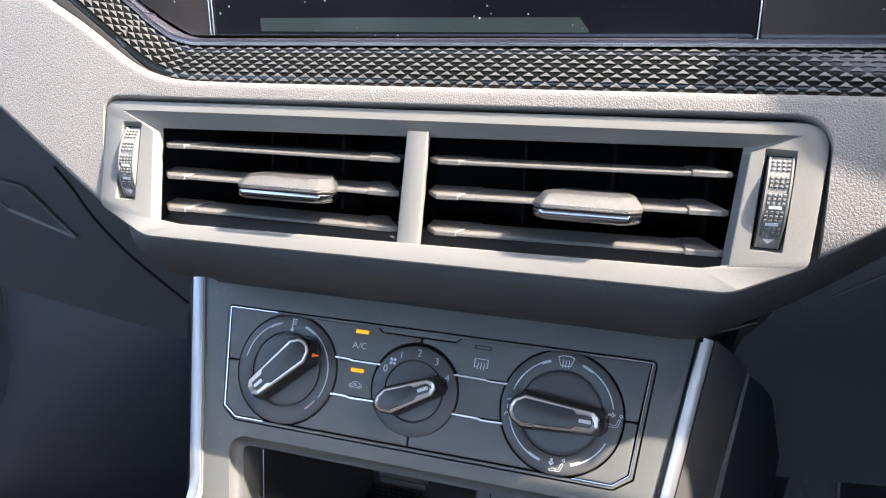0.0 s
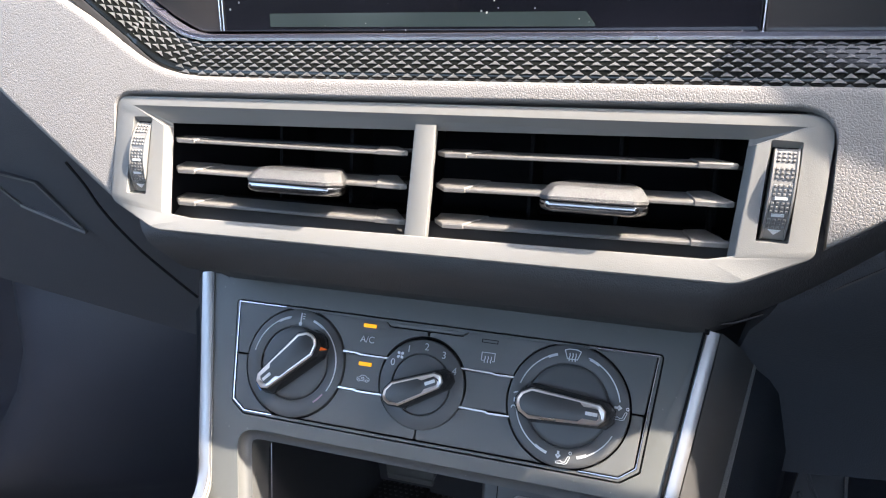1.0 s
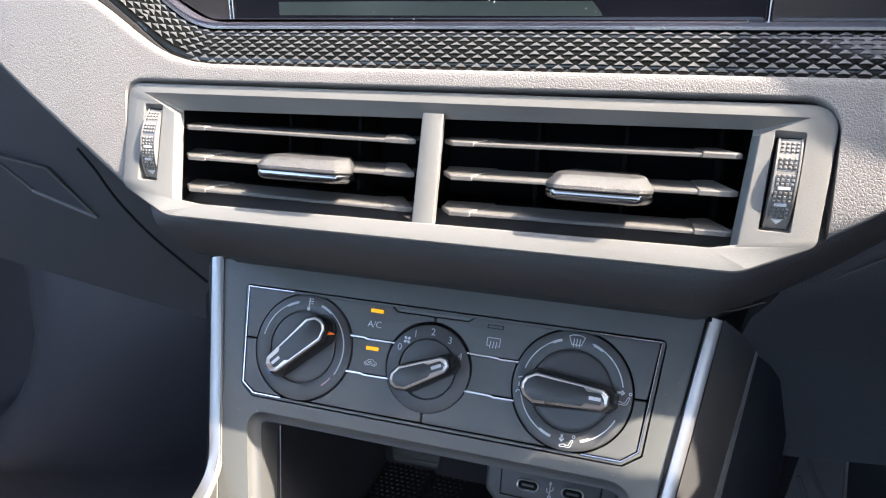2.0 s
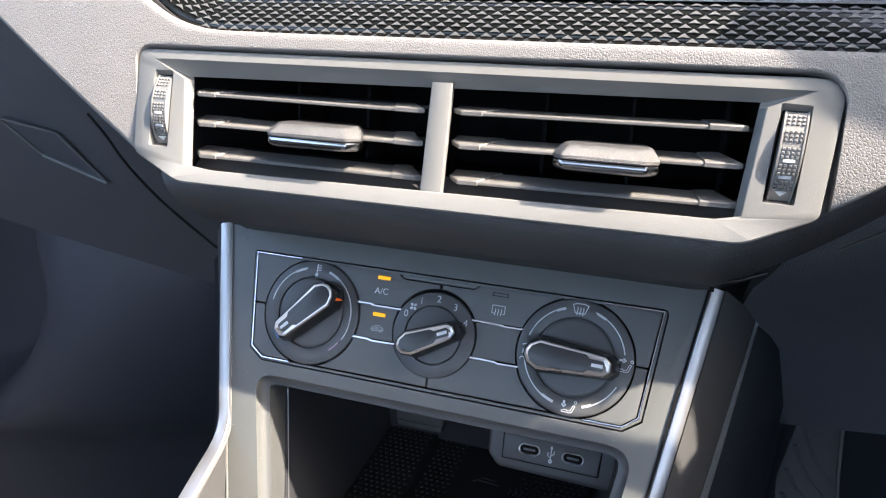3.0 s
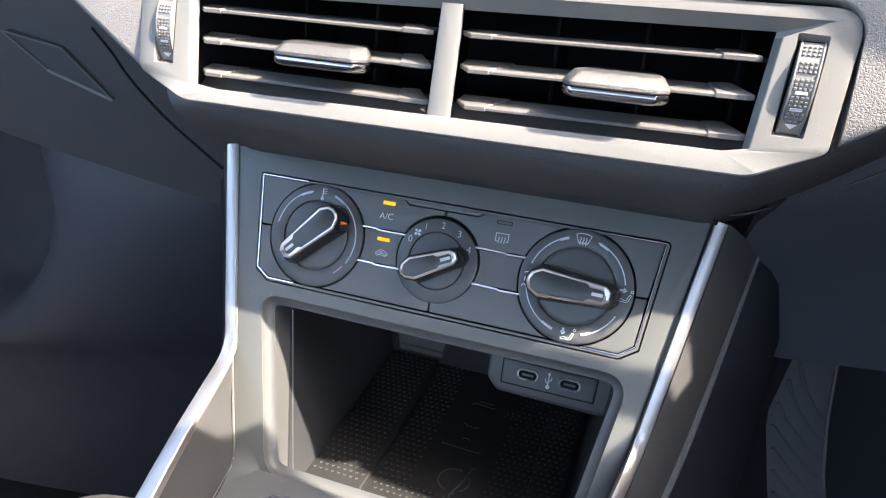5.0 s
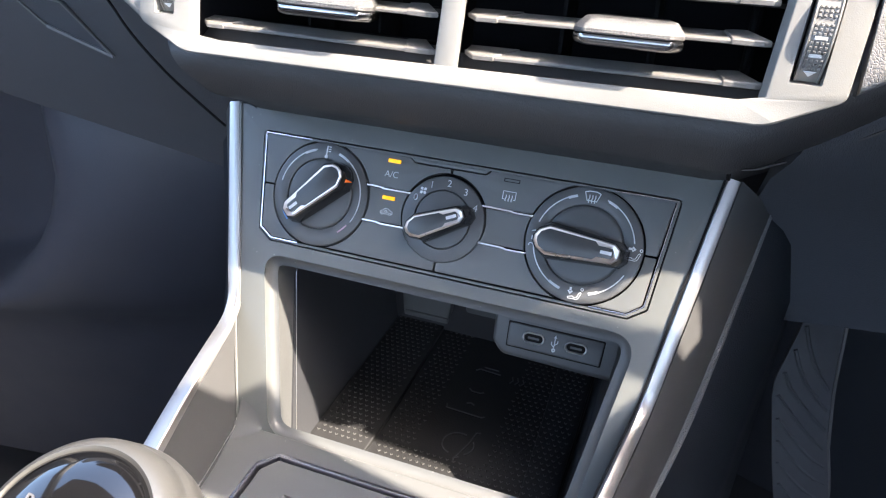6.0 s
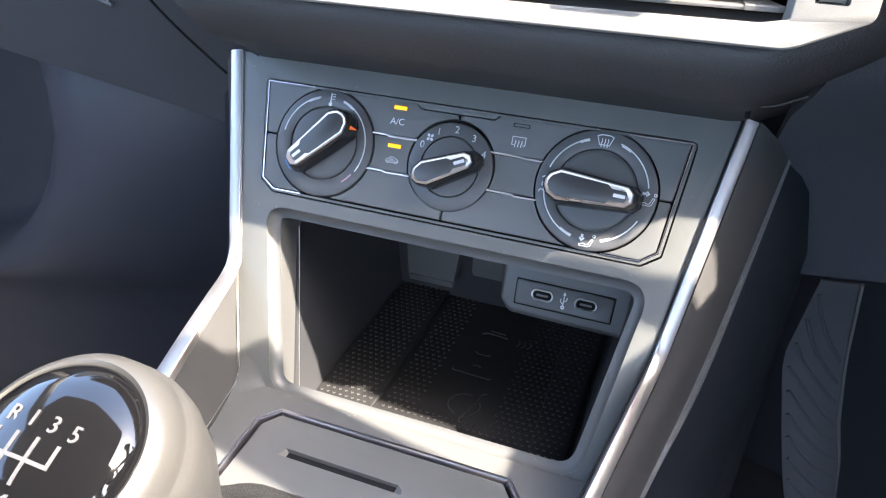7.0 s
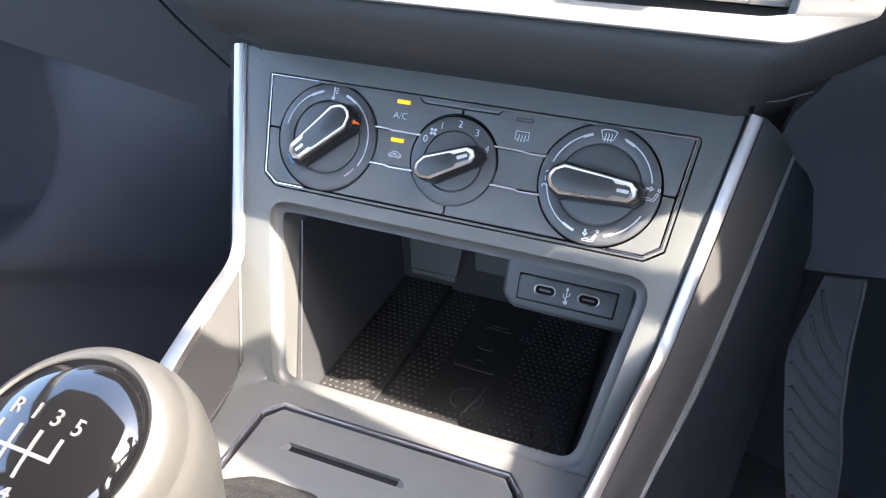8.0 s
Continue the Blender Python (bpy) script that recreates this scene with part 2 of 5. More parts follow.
def solid_text(text, size, x, z, y, bm=None, m=None, bold=0.0):
    """Raised letters in the plane (x, z), centred on x, z."""
    cu = bpy.data.curves.new("t", "FONT")
    cu.body, cu.size, cu.align_x, cu.align_y, cu.extrude, cu.offset = text, size, "CENTER", "CENTER", 0.12, bold
    ob = new("t", cu)
    me = bpy.data.meshes.new_from_object(ob.evaluated_get(bpy.context.evaluated_depsgraph_get()))
    bpy.data.objects.remove(ob)
    own = bmesh.new()
    own.from_mesh(me)
    bpy.data.meshes.remove(me)
    own.transform(m if m is not None else Matrix.Translation((x, y, z)) @ Matrix.Rotation(math.pi / 2, 4, "X"))
    return merge(bm or bmesh.new(), own)


def cut(bm, *cutters):
    """Takes solid cutters out of a solid mesh."""
    def load(b):
        me = bpy.data.meshes.new("c")
        bmesh.ops.recalc_face_normals(b, faces=b.faces)
        b.to_mesh(me)
        b.free()
        return new("c", me)

    ob, others = load(bm), [load(c) for c in cutters]
    for o in others:
        mod = ob.modifiers.new("cut", "BOOLEAN")
        mod.object, mod.operation, mod.solver = o, "DIFFERENCE", "EXACT"
    me = bpy.data.meshes.new_from_object(ob.evaluated_get(bpy.context.evaluated_depsgraph_get()))
    out = bmesh.new()
    out.from_mesh(me)
    for o in [ob, *others]:
        old = o.data
        bpy.data.objects.remove(o)
        bpy.data.meshes.remove(old)
    bpy.data.meshes.remove(me)
    return out


# axes of the climate panel and of the air vent: x along the dash, y into it, z up its face
PM = Matrix.Translation((0, 0, 0.6)) @ Matrix.Rotation(radians(-30), 4, "X")
VM = Matrix.Translation((0, -0.0335, 0.6533)) @ Matrix.Rotation(radians(-11.5), 4, "X")


def pw(x, y, z):
    """A place of the panel's frame in the car's own, in millimetres."""
    return (PM @ (Vector((x, y, z)) * 0.001)) * 1000


# ---- the car's shell ----
ground = part("ground", plate([(-60000, -60000), (60000, -60000), (60000, 60000), (-60000, 60000)], -300, -320, axis="z"), ASPHALT)
tagged(ground, "pale grey asphalt ground outside the car", "ground", kind="structure")
floor = part("floor", plate(rpoly([(-760, -1500), (760, -1500), (760, 760), (-760, 760)], 60), 20, -20, 8, axis="z"), CARPET)
tagged(floor, "black carpeted car floor", "floor", kind="structure")
# unseen lining, pushed forward left of centre to darken the gear cap's reflection
roof = part("ceiling", plate(rpoly([(-740, -1700), (740, -1700), (700, -330), (270, -330), (190, -50), (-560, -50), (-700, -330)], [60, 60, 60, 40, 60, 60, 60]), 1220, 1190, 8, axis="z"), HEADLINER)
tagged(roof, "pale fabric car roof lining", "ceiling", kind="structure")
for side, name in ((-1, "wall_west"), (1, "wall_east")):
    bm = plate(rpoly([(-1700, 0), (820, 0), (820, 780), (420, 830), (-1700, 860)], 30), 0, 60, 8)
    bm.transform(Matrix.Translation((740 + 30 if side > 0 else -710, 0, 0)) @ Matrix.Rotation(radians(90), 4, "Z"))
    tagged(part(name, bm, LOWER_DARK), "dark plastic car door lining below the window", "door panel", kind="structure")
tagged(part("wall_south", box(-760, 760, -1760, -1700, 0, 980, 10), LOWER_DARK), "dark rear seat wall behind the camera", "wall", kind="structure")
tagged(part("wall_north", box(-760, 760, 740, 830, 0, 770, 10), CARPET), "black carpeted bulkhead", "wall", kind="structure")
for side, name in ((-1, "trim_west"), (1, "trim_east")):
    bm = sweep([(side * 760, 560, 780), (side * 700, 200, 980), (side * 610, -340, 1205)], [(-30, -25), (30, -25), (40, 0), (30, 25), (-30, 25), (-40, 0)])
    tagged(part(name, bm, HEADLINER), "pale windscreen pillar trim", "pillar", kind="structure")
    bm = sweep([(side * 770, -650, 860), (side * 640, -680, 1205)], [(-60, -20), (60, -20), (60, 20), (-60, 20)], up=(1, 0, 0))
    tagged(part(name, bm, HEADLINER), "pale door pillar trim", "pillar", kind="structure")


# ---- dashboard ----
dash = thing("dashboard", "grey grained soft-touch dashboard with dark plastic underside", "dashboard", kind="structure")
# upper pad: a grained face round the air vent, running up to the patterned strip
def line_at(x, pts):
    for (x0, z0), (x1, z1) in zip(pts, pts[1:]):
        if x0 <= x <= x1:
            return z0 + (z1 - z0) * (x - x0) / (x1 - x0)
    return pts[-1][1] if x > pts[-1][0] else pts[0][1]


PAD_LOW = [(-330, 150), (-262, 98), (-185, 42), (-130, 4), (-121, -3), (-20, -3), (130, -3), (139, 3), (142.5, 7.0), (150, 12), (160, 19), (200, 49), (240, 80)]
PAD_TOP = [(-330, 181), (-240, 133), (-157.7, 88.1), (-140.5, 79.0), (-123.9, 68.6), (-116, 64.0), (-110.2, 61.2), (-104, 58.9), (-96.7, 57.4), (-88, 56.6), (-58, 56.4), (0, 56.7), (240, 58.2)]


def pad_foot(x, g=1.1):
    """Height of the pad's lower edge: it follows the rounded frame of the air vent, then its own line."""
    lx, lz, lr, rx, rz, rr = -119.3, 39.5, 8.0, 131.5, 39.3, 10.0
    if x <= lx - lr - g or x >= rx + rr + g:
        return line_at(x, PAD_LOW)
    if x < lx:
        return lz + math.sqrt(max(0.0, (lr + g) ** 2 - (x - lx) ** 2))
    if x > rx:
        return rz + math.sqrt(max(0.0, (rr + g) ** 2 - (x - rx) ** 2))
    return 47.5 + g + 1.9 * (x - lx) / (rx - lx)


xs = [-330 + 4 * i for i in range(50)] + [-130 + 0.5 * i for i in range(26)] + [-117 + 3 * i for i in range(83)] + [131.5 + 0.5 * i for i in range(25)] + [144 + 3.5 * i for i in range(26)]
rows = []
for x in xs:
    top = line_at(x, PAD_TOP)
    foot = min(pad_foot(x), top - 1)
    row = [Vector((x, 14, foot))]
    brow = max(foot + 1.0, top - 10)
    for j in range(33):
        v = j / 18
        z = foot + (brow - foot) * v * v * (3 - 2 * v) if j < 18 else brow + (top - brow) * (j - 18) / 14
        y = 3.2 * max(0, 1 - (z - foot) / 1.6) ** 2 + 0.4 * max(0, 1 - (top - z) / 2.4) ** 2
        y += 0.0004 * max(0, -130 - x) ** 2 + 2.2 * max(0, 1 - abs(x - 143) / 14) * max(0, 1 - z / 16)
        row.append(Vector((x, -1.6 + y, z)))
    rows.append(row + [Vector((x, 20, top + 2))])
bm = loft(rows, closed=False)
part("upper_pad", bm, LEATHER, dash, "grey grained soft-touch pad", m=VM, smooth=60)
for x0, x1 in ((-760, -335), (335, 760)):
    part("dash_end", box(x0, x1, -20, 70, 600, 780, 20), LOWER_DARK, dash, "dark end of the dash")
# dash top behind the screen
tops = [[Vector((x, y, z)) for x in (-760, -300, 0, 300, 760)] for y, z in ((60, 755), (200, 790), (480, 800), (780, 770))]
bm = loft(tops, closed=False)
bmesh.ops.solidify(bm, geom=bm.faces[:], thickness=20)
part("dash_top", bm, LOWER_DARK, dash, "black grained dash top")


def sheet(rows, thick=6):
    bm = loft(rows, closed=False)
    bmesh.ops.recalc_face_normals(bm, faces=bm.faces)
    bmesh.ops.solidify(bm, geom=bm.faces[:], thickness=thick)
    return bm


# dark apron below the air vent: it swings up beyond the console's shoulder
APRON_LIFT = [(112, 0), (116, 2.5), (121, 4.6), (130, 9.0), (140, 14.8), (150, 21.2), (175, 38.5), (240, 87)]


def apron_row(x0, y, z):
    out = []
    for i in range(61):
        x = x0 + (230 - x0) * i / 60
        up = line_at(x, APRON_LIFT) if x > 112 else 0.0
        out.append(Vector((x, y + 0.36 * up, z + up)))
    return out


apron = [apron_row(*r) for r in ((-124, -20, 656), (-119, -33, 649), (-117, -34.5, 645), (-115, -34.5, 641), (-113, -33, 637.5), (-110, -29, 632), (-108, -25.5, 627.5), (-106, -22, 624.5), (-104, -6, 617), (-103, 14, 604))]
part("apron", sheet(apron), APRON_DARK, dash, "dark plastic apron under the air vent", smooth=50)
seam_path = smooth_path([(-172, -15.0, 667.5), (-162.5, -16.0, 657.7), (-154.7, -18.0, 649.4), (-146.7, -18.0, 640.0), (-136.2, -16.0, 627.6), (-124.4, -13.0, 615.3), (-113.4, -10.0, 604.3)], 5)
part("seam", sweep(seam_path, [(-0.45, -0.45), (0.45, -0.45), (0.45, 0.45), (-0.45, 0.45)]), GROOVE, dash, "dark seam")
# driver's side lower dash
right = [
    [Vector(p) for p in ((137, -14, 657), (166, -8, 674), (180, -8, 687), (262, -14, 748), (420, 6, 832))],
    [Vector(p) for p in ((137, -16, 645), (168, -10, 656), (180, -12, 666), (262, -24, 712), (420, 0, 790))],
    [Vector(p) for p in ((134, -16, 634), (168, -9, 646), (180, -12, 654), (262, -24, 690), (420, 0, 760))],
    [Vector(p) for p in ((132, -14, 629), (168, -6, 637), (180, -9, 644), (262, -20, 676), (420, 6, 740))],
    [Vector(p) for p in ((128, -2, 617), (158, 4, 612), (176, 4, 614), (262, 12, 630), (420, 34, 680))],
    [Vector(p) for p in ((126, 24, 590), (152, 28, 572), (200, 30, 572), (262, 34, 580), (420, 50, 600))],
    [Vector(p) for p in ((126, 40, 545), (152, 34, 533), (200, 34, 538), (262, 36, 545), (420, 50, 560))],
]
part("knee_panel", sheet(right), SOFT_DARK, dash, "black plastic panel below the driver's side of the dash")
# unseen hoods: outlines and notches set by the shade they cast on the dash
part("instrument_hood", plate([(176, -26.0), (204, -30.0), (232, -33.9), (232, 60), (176, 60)], 802, 746, 3, axis="z"), LOWER_DARK, dash, "unseen instrument hood, outlined to shade the vent and strip")
hood = plate([(304, -62), (400, -62), (400, 60), (236, 60), (236, 20), (304, 20)], 802, 746, 3, axis="z")
part("instrument_hood", cut(hood, box(290, 420, -41, -29.5, 768, 820), box(290, 420, -80, -52, 774, 820)), LOWER_DARK, dash, "unseen instrument hood, notched to let a sun patch through")
# added upright fin, out of view, that casts the dark bar on the fascia
part("hood_fin", box(302, 330, -52, -43.4, 760, 852, 2.0), LOWER_DARK, dash, "unseen dark fin that casts a bar of shade on the fascia")
shoulder = smooth_path([(113.5, -8, 621), (121, -9, 622.5), (129.3, -10, 626.9), (140, -11, 632.5), (149.7, -12, 639.1), (168, -13, 652)], 4)
part("edge_line", sweep(shoulder, [(-0.35, -0.35), (0.35, -0.35), (0.35, 0.35), (-0.35, 0.35)]), APRON_DARK, dash, "thin moulded edge")
part("notch", box(112.2, 113.8, -9.5, 0, 616.5, 625.5, 0.4), GROOVE, dash, "short dark notch")
part("column_shroud", box(345, 455, -150, 20, 650, 760, 22), BLACK, dash, "black steering column shroud")
# unseen lever outlined to shade the console: flat, round-tipped, widening towards the column
lever = []
for x, fore, back in ((170, -138, -150), (182, -124, -152), (194, -112, -152), (204, -104, -150), (211, -99, -147), (216, -96, -144), (222, -86, -141), (228, -81, -138), (236, -80.5, -136), (246, -82, -135), (258, -87, -136), (286, -94, -142), (318, -100, -152), (345, -104, -165), (372, -108, -176)):
    lever.append([Vector((x, fore, 846)), Vector((x, fore, 852)), Vector((x, back, 852)), Vector((x, back, 846))])
part("shade_lever", loft(lever), BLACK, dash, "unseen black lever that shades the console")
# unseen block, added to keep the sun off the right edge strip
part("unseen_cowl", box(300, 436, -300, -56, 700, 772, 3), BLACK, dash, "unseen black cowl of the steering column")
part("unseen_cowl", box(370, 436, -300, -60, 760, 850, 14), BLACK, dash, "unseen black cowl of the steering column")
# steering wheel of the driver's side, out of view, set back so its shade misses the console
wheel = thing("steering_wheel", "black leather steering wheel on the driver's side", "steering wheel", Matrix.Translation((0.405, -0.335, 0.80)) @ Matrix.Rotation(radians(-25), 4, "X"))
ringpath = [Vector((182 * math.cos(2 * math.pi * i / 72), 0, 182 * math.sin(2 * math.pi * i / 72))) for i in range(73)]
part("rim", sweep(ringpath, [(15 * math.cos(math.pi * k / 6), 15 * math.sin(math.pi * k / 6)) for k in range(12)], up=(0, 1, 0)), BLACK, wheel, "black leather rim")
part("hub", lathe([(20, -60), (62, -40), (70, -6), (60, 10), (20, 16)], 40), BLACK, wheel, "black hub")
for a in (180, 0, 270):
    d = Vector((math.cos(radians(a)), 0, math.sin(radians(a))))
    w = 46 if a != 270 else 20
    part("spoke", sweep([d * r + Vector((0, 0, 55 if a != 270 else 0)) * (r < 170) + Vector((0, 0, 30 if a != 270 else 0)) * (r > 170) for r in (50, 110, 150, 178)], [(-w, -14), (w, -14), (w, 18), (-w, 18)], up=(0, 1, 0), scale=[1.0, 1.0, 0.8, 0.55]), BLACK, wheel, "broad black spoke")
# passenger's side lower dash, with the glove box
left = [
    [Vector(p) for p in ((-103, 10, 612), (-122, -6, 640), (-136, -12, 656), (-190, -4, 694), (-262, 8, 744), (-420, 30, 840))],
    [Vector(p) for p in ((-106, 18, 606), (-126, 2, 632), (-142, -6, 650), (-196, 2, 686), (-270, 12, 734), (-420, 34, 826))],
    [Vector(p) for p in ((-110, 26, 596), (-140, 12, 622), (-170, 6, 642), (-220, 8, 672), (-300, 12, 700), (-420, 20, 720))],
    [Vector(p) for p in ((-116, 32, 577), (-146, 26, 579), (-190, 22, 588), (-240, 20, 598), (-300, 20, 606), (-420, 30, 630))],
    [Vector(p) for p in ((-118, 36, 565), (-146, 30, 567), (-190, 26, 576), (-240, 23, 585), (-290, 23, 592), (-420, 34, 615))],
    [Vector(p) for p in ((-118, 46, 561), (-146, 40, 562), (-190, 36, 570), (-240, 33, 579), (-290, 33, 587), (-420, 44, 610))],
    [Vector(p) for p in ((-118, 150, 566), (-146, 150, 567), (-190, 150, 574), (-240, 150, 582), (-290, 150, 590), (-420, 150, 612))],
]
part("glovebox_side", sheet(left), GLOVE_DARK, dash, "dark plastic lower dash beside the glove box")

# bulging side of the footwell: a soft vertical ridge beside a groove, falling back towards the console
cols = [(-470, 116), (-370, 104), (-325, 96), (-309, 88), (-298, 70), (-289, 44), (-280, 29), (-269, 22), (-256, 20), (-244, 20), (-228, 26), (-208, 38), (-186, 56), (-160, 82), (-138, 108), (-112, 140)]
bulge = []
for z, dx, dy in ((604, -16, 26), (585, -9, 14), (560, -2, 6), (530, 0, 2), (500, -12, 0), (478, -28, 0), (458, -46, 1), (440, -66, 3), (424, -88, 6), (408, -125, 10), (390, -195, 14), (350, -330, 22), (270, -480, 34), (120, -560, 50)):
    bulge.append([Vector((x + dx * max(0, min(1, (-118 - x) / 120)), y + dy, z)) for x, y in cols])
part("footwell_side", sheet(bulge, 4), LINING, dash, "smooth grey bulging footwell side", smooth=80)
# footwell linings below the dash
for s in (-1, 1):
    xs = [100, 130, 170, 230, 300, 345, 372, 392, 420, 500, 640, 760]
    lining = []
    for y, z, bulge in ((50, 560, 0), (66, 520, 16), (96, 470, 26), (130, 410, 30), (170, 340, 26), (215, 240, 16), (240, 120, 6), (245, 10, 0)):
        lining.append([Vector((s * x, y + (46 if x < 200 else 26) * (x < 300) + 30 * ((x - 380) / 90) ** 2 * (x > 380) - bulge * math.exp(-((x - 372) / 34) ** 2), z)) for x in xs])
    lining = [[p + Vector((0, 190 if s > 0 else 120, 0)) for p in row] for row in lining]
    part("footwell_lining", sheet(lining, 5), SOFT_DARK if s > 0 else LINING, dash, "dark footwell lining", smooth=80)

# ---- screen and patterned strip ----
STRIP_TOP = [(340, -8, 723.2), (200, -10, 723.3), (100, -11, 722.9), (0, -11, 722.3), (-66, -11, 721.8), (-84, -11, 721.7), (-92, -11, 722.0), (-102.2, -10, 724.6), (-114.7, -8, 731.7), (-125.7, -6, 739.2), (-225, 8, 806)]
strip = thing("decor_strip", "glossy black dashboard strip covered in small raised triangles", "trim strip")
# profile rows: distance down the face, y and z from the strip's upper edge
FACE = [(0, 0.0, 0.0), (1, -1.6, -0.6), (2, -4.0, -3.0), (3, -6.3, -6.2), (4, -8.3, -9.4), (5, -9.35, -11.8), (6, -9.05, -13.6), (7, -5.5, -14.8)]


def strip_frame():
    pts = smooth_path(STRIP_TOP, 8)
    out = []
    for i, p in enumerate(pts):
        t = (pts[min(i + 1, len(pts) - 1)] - pts[max(i - 1, 0)]).normalized()
        down = Vector((0, -1, 0)).cross(t).normalized()
        if down.z > 0:
            down = -down
        out.append((p, down * (1 + 0.04 * max(0, min(1, (-92 - p.x) / 30)))))
    return out


SPINE = strip_frame()
bm = loft([[p + Vector((0, fy, 0)) - down * fz for _, fy, fz in FACE] for p, down in SPINE], closed=False)
bmesh.ops.recalc_face_normals(bm, faces=bm.faces)
part("strip_base", bm, PIANO, strip, "glossy black base")
# lower lip of the strip
lip = []
for p, down in SPINE:
    wide = max(0, min(1, (-88 - p.x) / 24))
    lip.append([p + Vector((0, y, 0)) + down * d for y, d in ((-9.9, 14.6 - 2.8 * wide), (-10.2, 14.8 - 2.6 * wide), (-9.6, 15.8), (-8.4, 16.4), (-3, 16.4))])
part("strip_lip", loft(lip, closed=False), LIP_DARK, strip, "plain dark lower lip")
seam = [p + Vector((0, -1.6, 0)) - down * 0.5 for p, down in SPINE]
part("chrome_line", sweep(seam, [(-0.5, -0.45), (0.5, -0.45), (0.5, 0.45), (-0.5, 0.45)]), BRIGHT_CHROME, strip, "thin chrome line")

screen = thing("infotainment_screen", "dusty switched-off black glass touchscreen set in the dash", "screen")
# flat glossy ledge round the glass, then the glass sloping away upwards
ledge = [p + Vector((0, 1.0, 0)) - down * 1.4 for p, down in SPINE]
part("ledge", sweep(ledge, [(-2.6, -0.9), (2.6, -0.9), (2.6, 0.9), (-2.6, 0.9)]), LEDGE_SHEEN, screen, "glossy ledge with the sky's lilac put into its colour")


def glass(name, x0, x1, label, y=-4, left_cut=0):
    pts = [(x0, 724.8), (x1, 724.8), (x1, 840), (x0, 840)]
    if left_cut:
        pts = [(-95, 724.8), (x1, 724.8), (x1, 840), (-232, 840), (-232, 815), (-127, 744.5), (-108, 731.6)]
    bm = plate(rpoly(pts, [1.5] * 4 if not left_cut else [12, 1, 1, 1, 1, 10, 14]), -2.4, 2.4, 0.6)
    bm.transform(Matrix.Translation((0, y, 730)) @ Matrix.Rotation(radians(-3), 4, "X") @ Matrix.Translation((0, 0, -730)))
    return part(name, bm, GLASS_BLACK if name == "screen_glass" else SIDE_GLASS, screen, label)


glass("screen_glass", -83.2, 118.4, "dusty black touchscreen glass")
# thin grey-green plate laid on the glass along its foot
bm = plate(rpoly([(-62, 726.6), (66, 726.6), (62, 731.6), (-62, 731.6)], 0.5, 2), -2.75, -2.3)
bm.transform(Matrix.Translation((0, -4, 730)) @ Matrix.Rotation(radians(-3), 4, "X") @ Matrix.Translation((0, 0, -730)))
part("foot_band", bm, material("foot_band", (0.030, 0.042, 0.042), 0.12, vary=0.1, dust=1.0), screen, "faint grey-green band along the screen's foot")
for x in (-85.0, -83.5, 119.0):
    bm = box(x - 0.22, x + 0.22, -2.9, -2.0, 725, 838)
    bm.transform(Matrix.Translation((0, -4, 730)) @ Matrix.Rotation(radians(-3), 4, "X") @ Matrix.Translation((0, 0, -730)))
    part("glass_edge", bm, BRIGHT_CHROME if x < 0 else DARK_CHROME, screen, "thin strip standing for a highlight between the panes")
glass("side_glass", -200, -84.4, "glossy black panel beside the screen", left_cut=1)
glass("side_glass", 119.6, 330, "glossy black panel beside the screen")

# ---- air vent ----
vent = thing("air_vent", "grey plastic double centre air vent with slats and two thumbwheels", "air vent", VM)
N = 8
OUT = [(-127.4, 48.2), (142.4, 49.6), (139.8, 5.4), (117.7, -4.9), (-104.6, -6.0), (-128.4, 4.6)]
RAD = [6, 9, 4, 16, 16, 5]
DEP = [-0.6, -0.6, -3.6, -6.5, -6.6, -4.3]
INN = [(-103.3, 38.0), (119.6, 41.2), (116.4, 4.2), (108.4, 2.6), (-88.2, 0.3), (-103.0, 1.6)]
INR = [0.6, 0.6, 0.8, 5, 5, 0.8]
IND = [-1.3, -1.5, -4.3, -5.4, -5.4, -4.3]
BACK = [(x + (1.0 if x < 0 else -1.6), z if z > 20 else z - 3.4) for x, z in INN]


def dep_loop(pts, rad, dep, grow=0.0, back=0.0):
    flat = shrink(rpoly(pts, rad, N), -grow) if grow else rpoly(pts, rad, N)
    out = []
    for i, p in enumerate(flat):
        k = i // (N + 1)
        out.append(Vector((p[0], dep[k] + back, p[1])))
    return out


loops = [
    dep_loop(OUT, RAD, [6.4] * 6, 0.1), dep_loop(OUT, RAD, DEP, 0.0, 2.2), dep_loop(OUT, RAD, DEP, 0.0, 0.8), dep_loop(OUT, RAD, DEP, -0.22, 0.25), dep_loop(OUT, RAD, DEP, -0.8, 0.0),
    dep_loop(INN, INR, IND, 0.5), dep_loop(INN, INR, IND, 0.12, 0.2), dep_loop(INN, INR, IND, 0.0, 0.6),
    dep_loop(BACK, INR, [2.9, 2.9, 0.4, -1.4, -1.4, -1.6]), dep_loop(BACK, INR, [3.2, 3.2, 1.4, 0.4, 0.4, 0.2], -0.2), dep_loop(OUT, RAD, [7.2] * 6, 0.1),
]
bm = bmesh.new()
rows = [[bm.verts.new(p) for p in loop] for loop in loops]
for a, b in zip(rows, rows[1:] + rows[:1]):
    for i in range(len(a)):
        j = (i + 1) % len(a)
        bm.faces.new((a[i], a[j], b[j], b[i]))
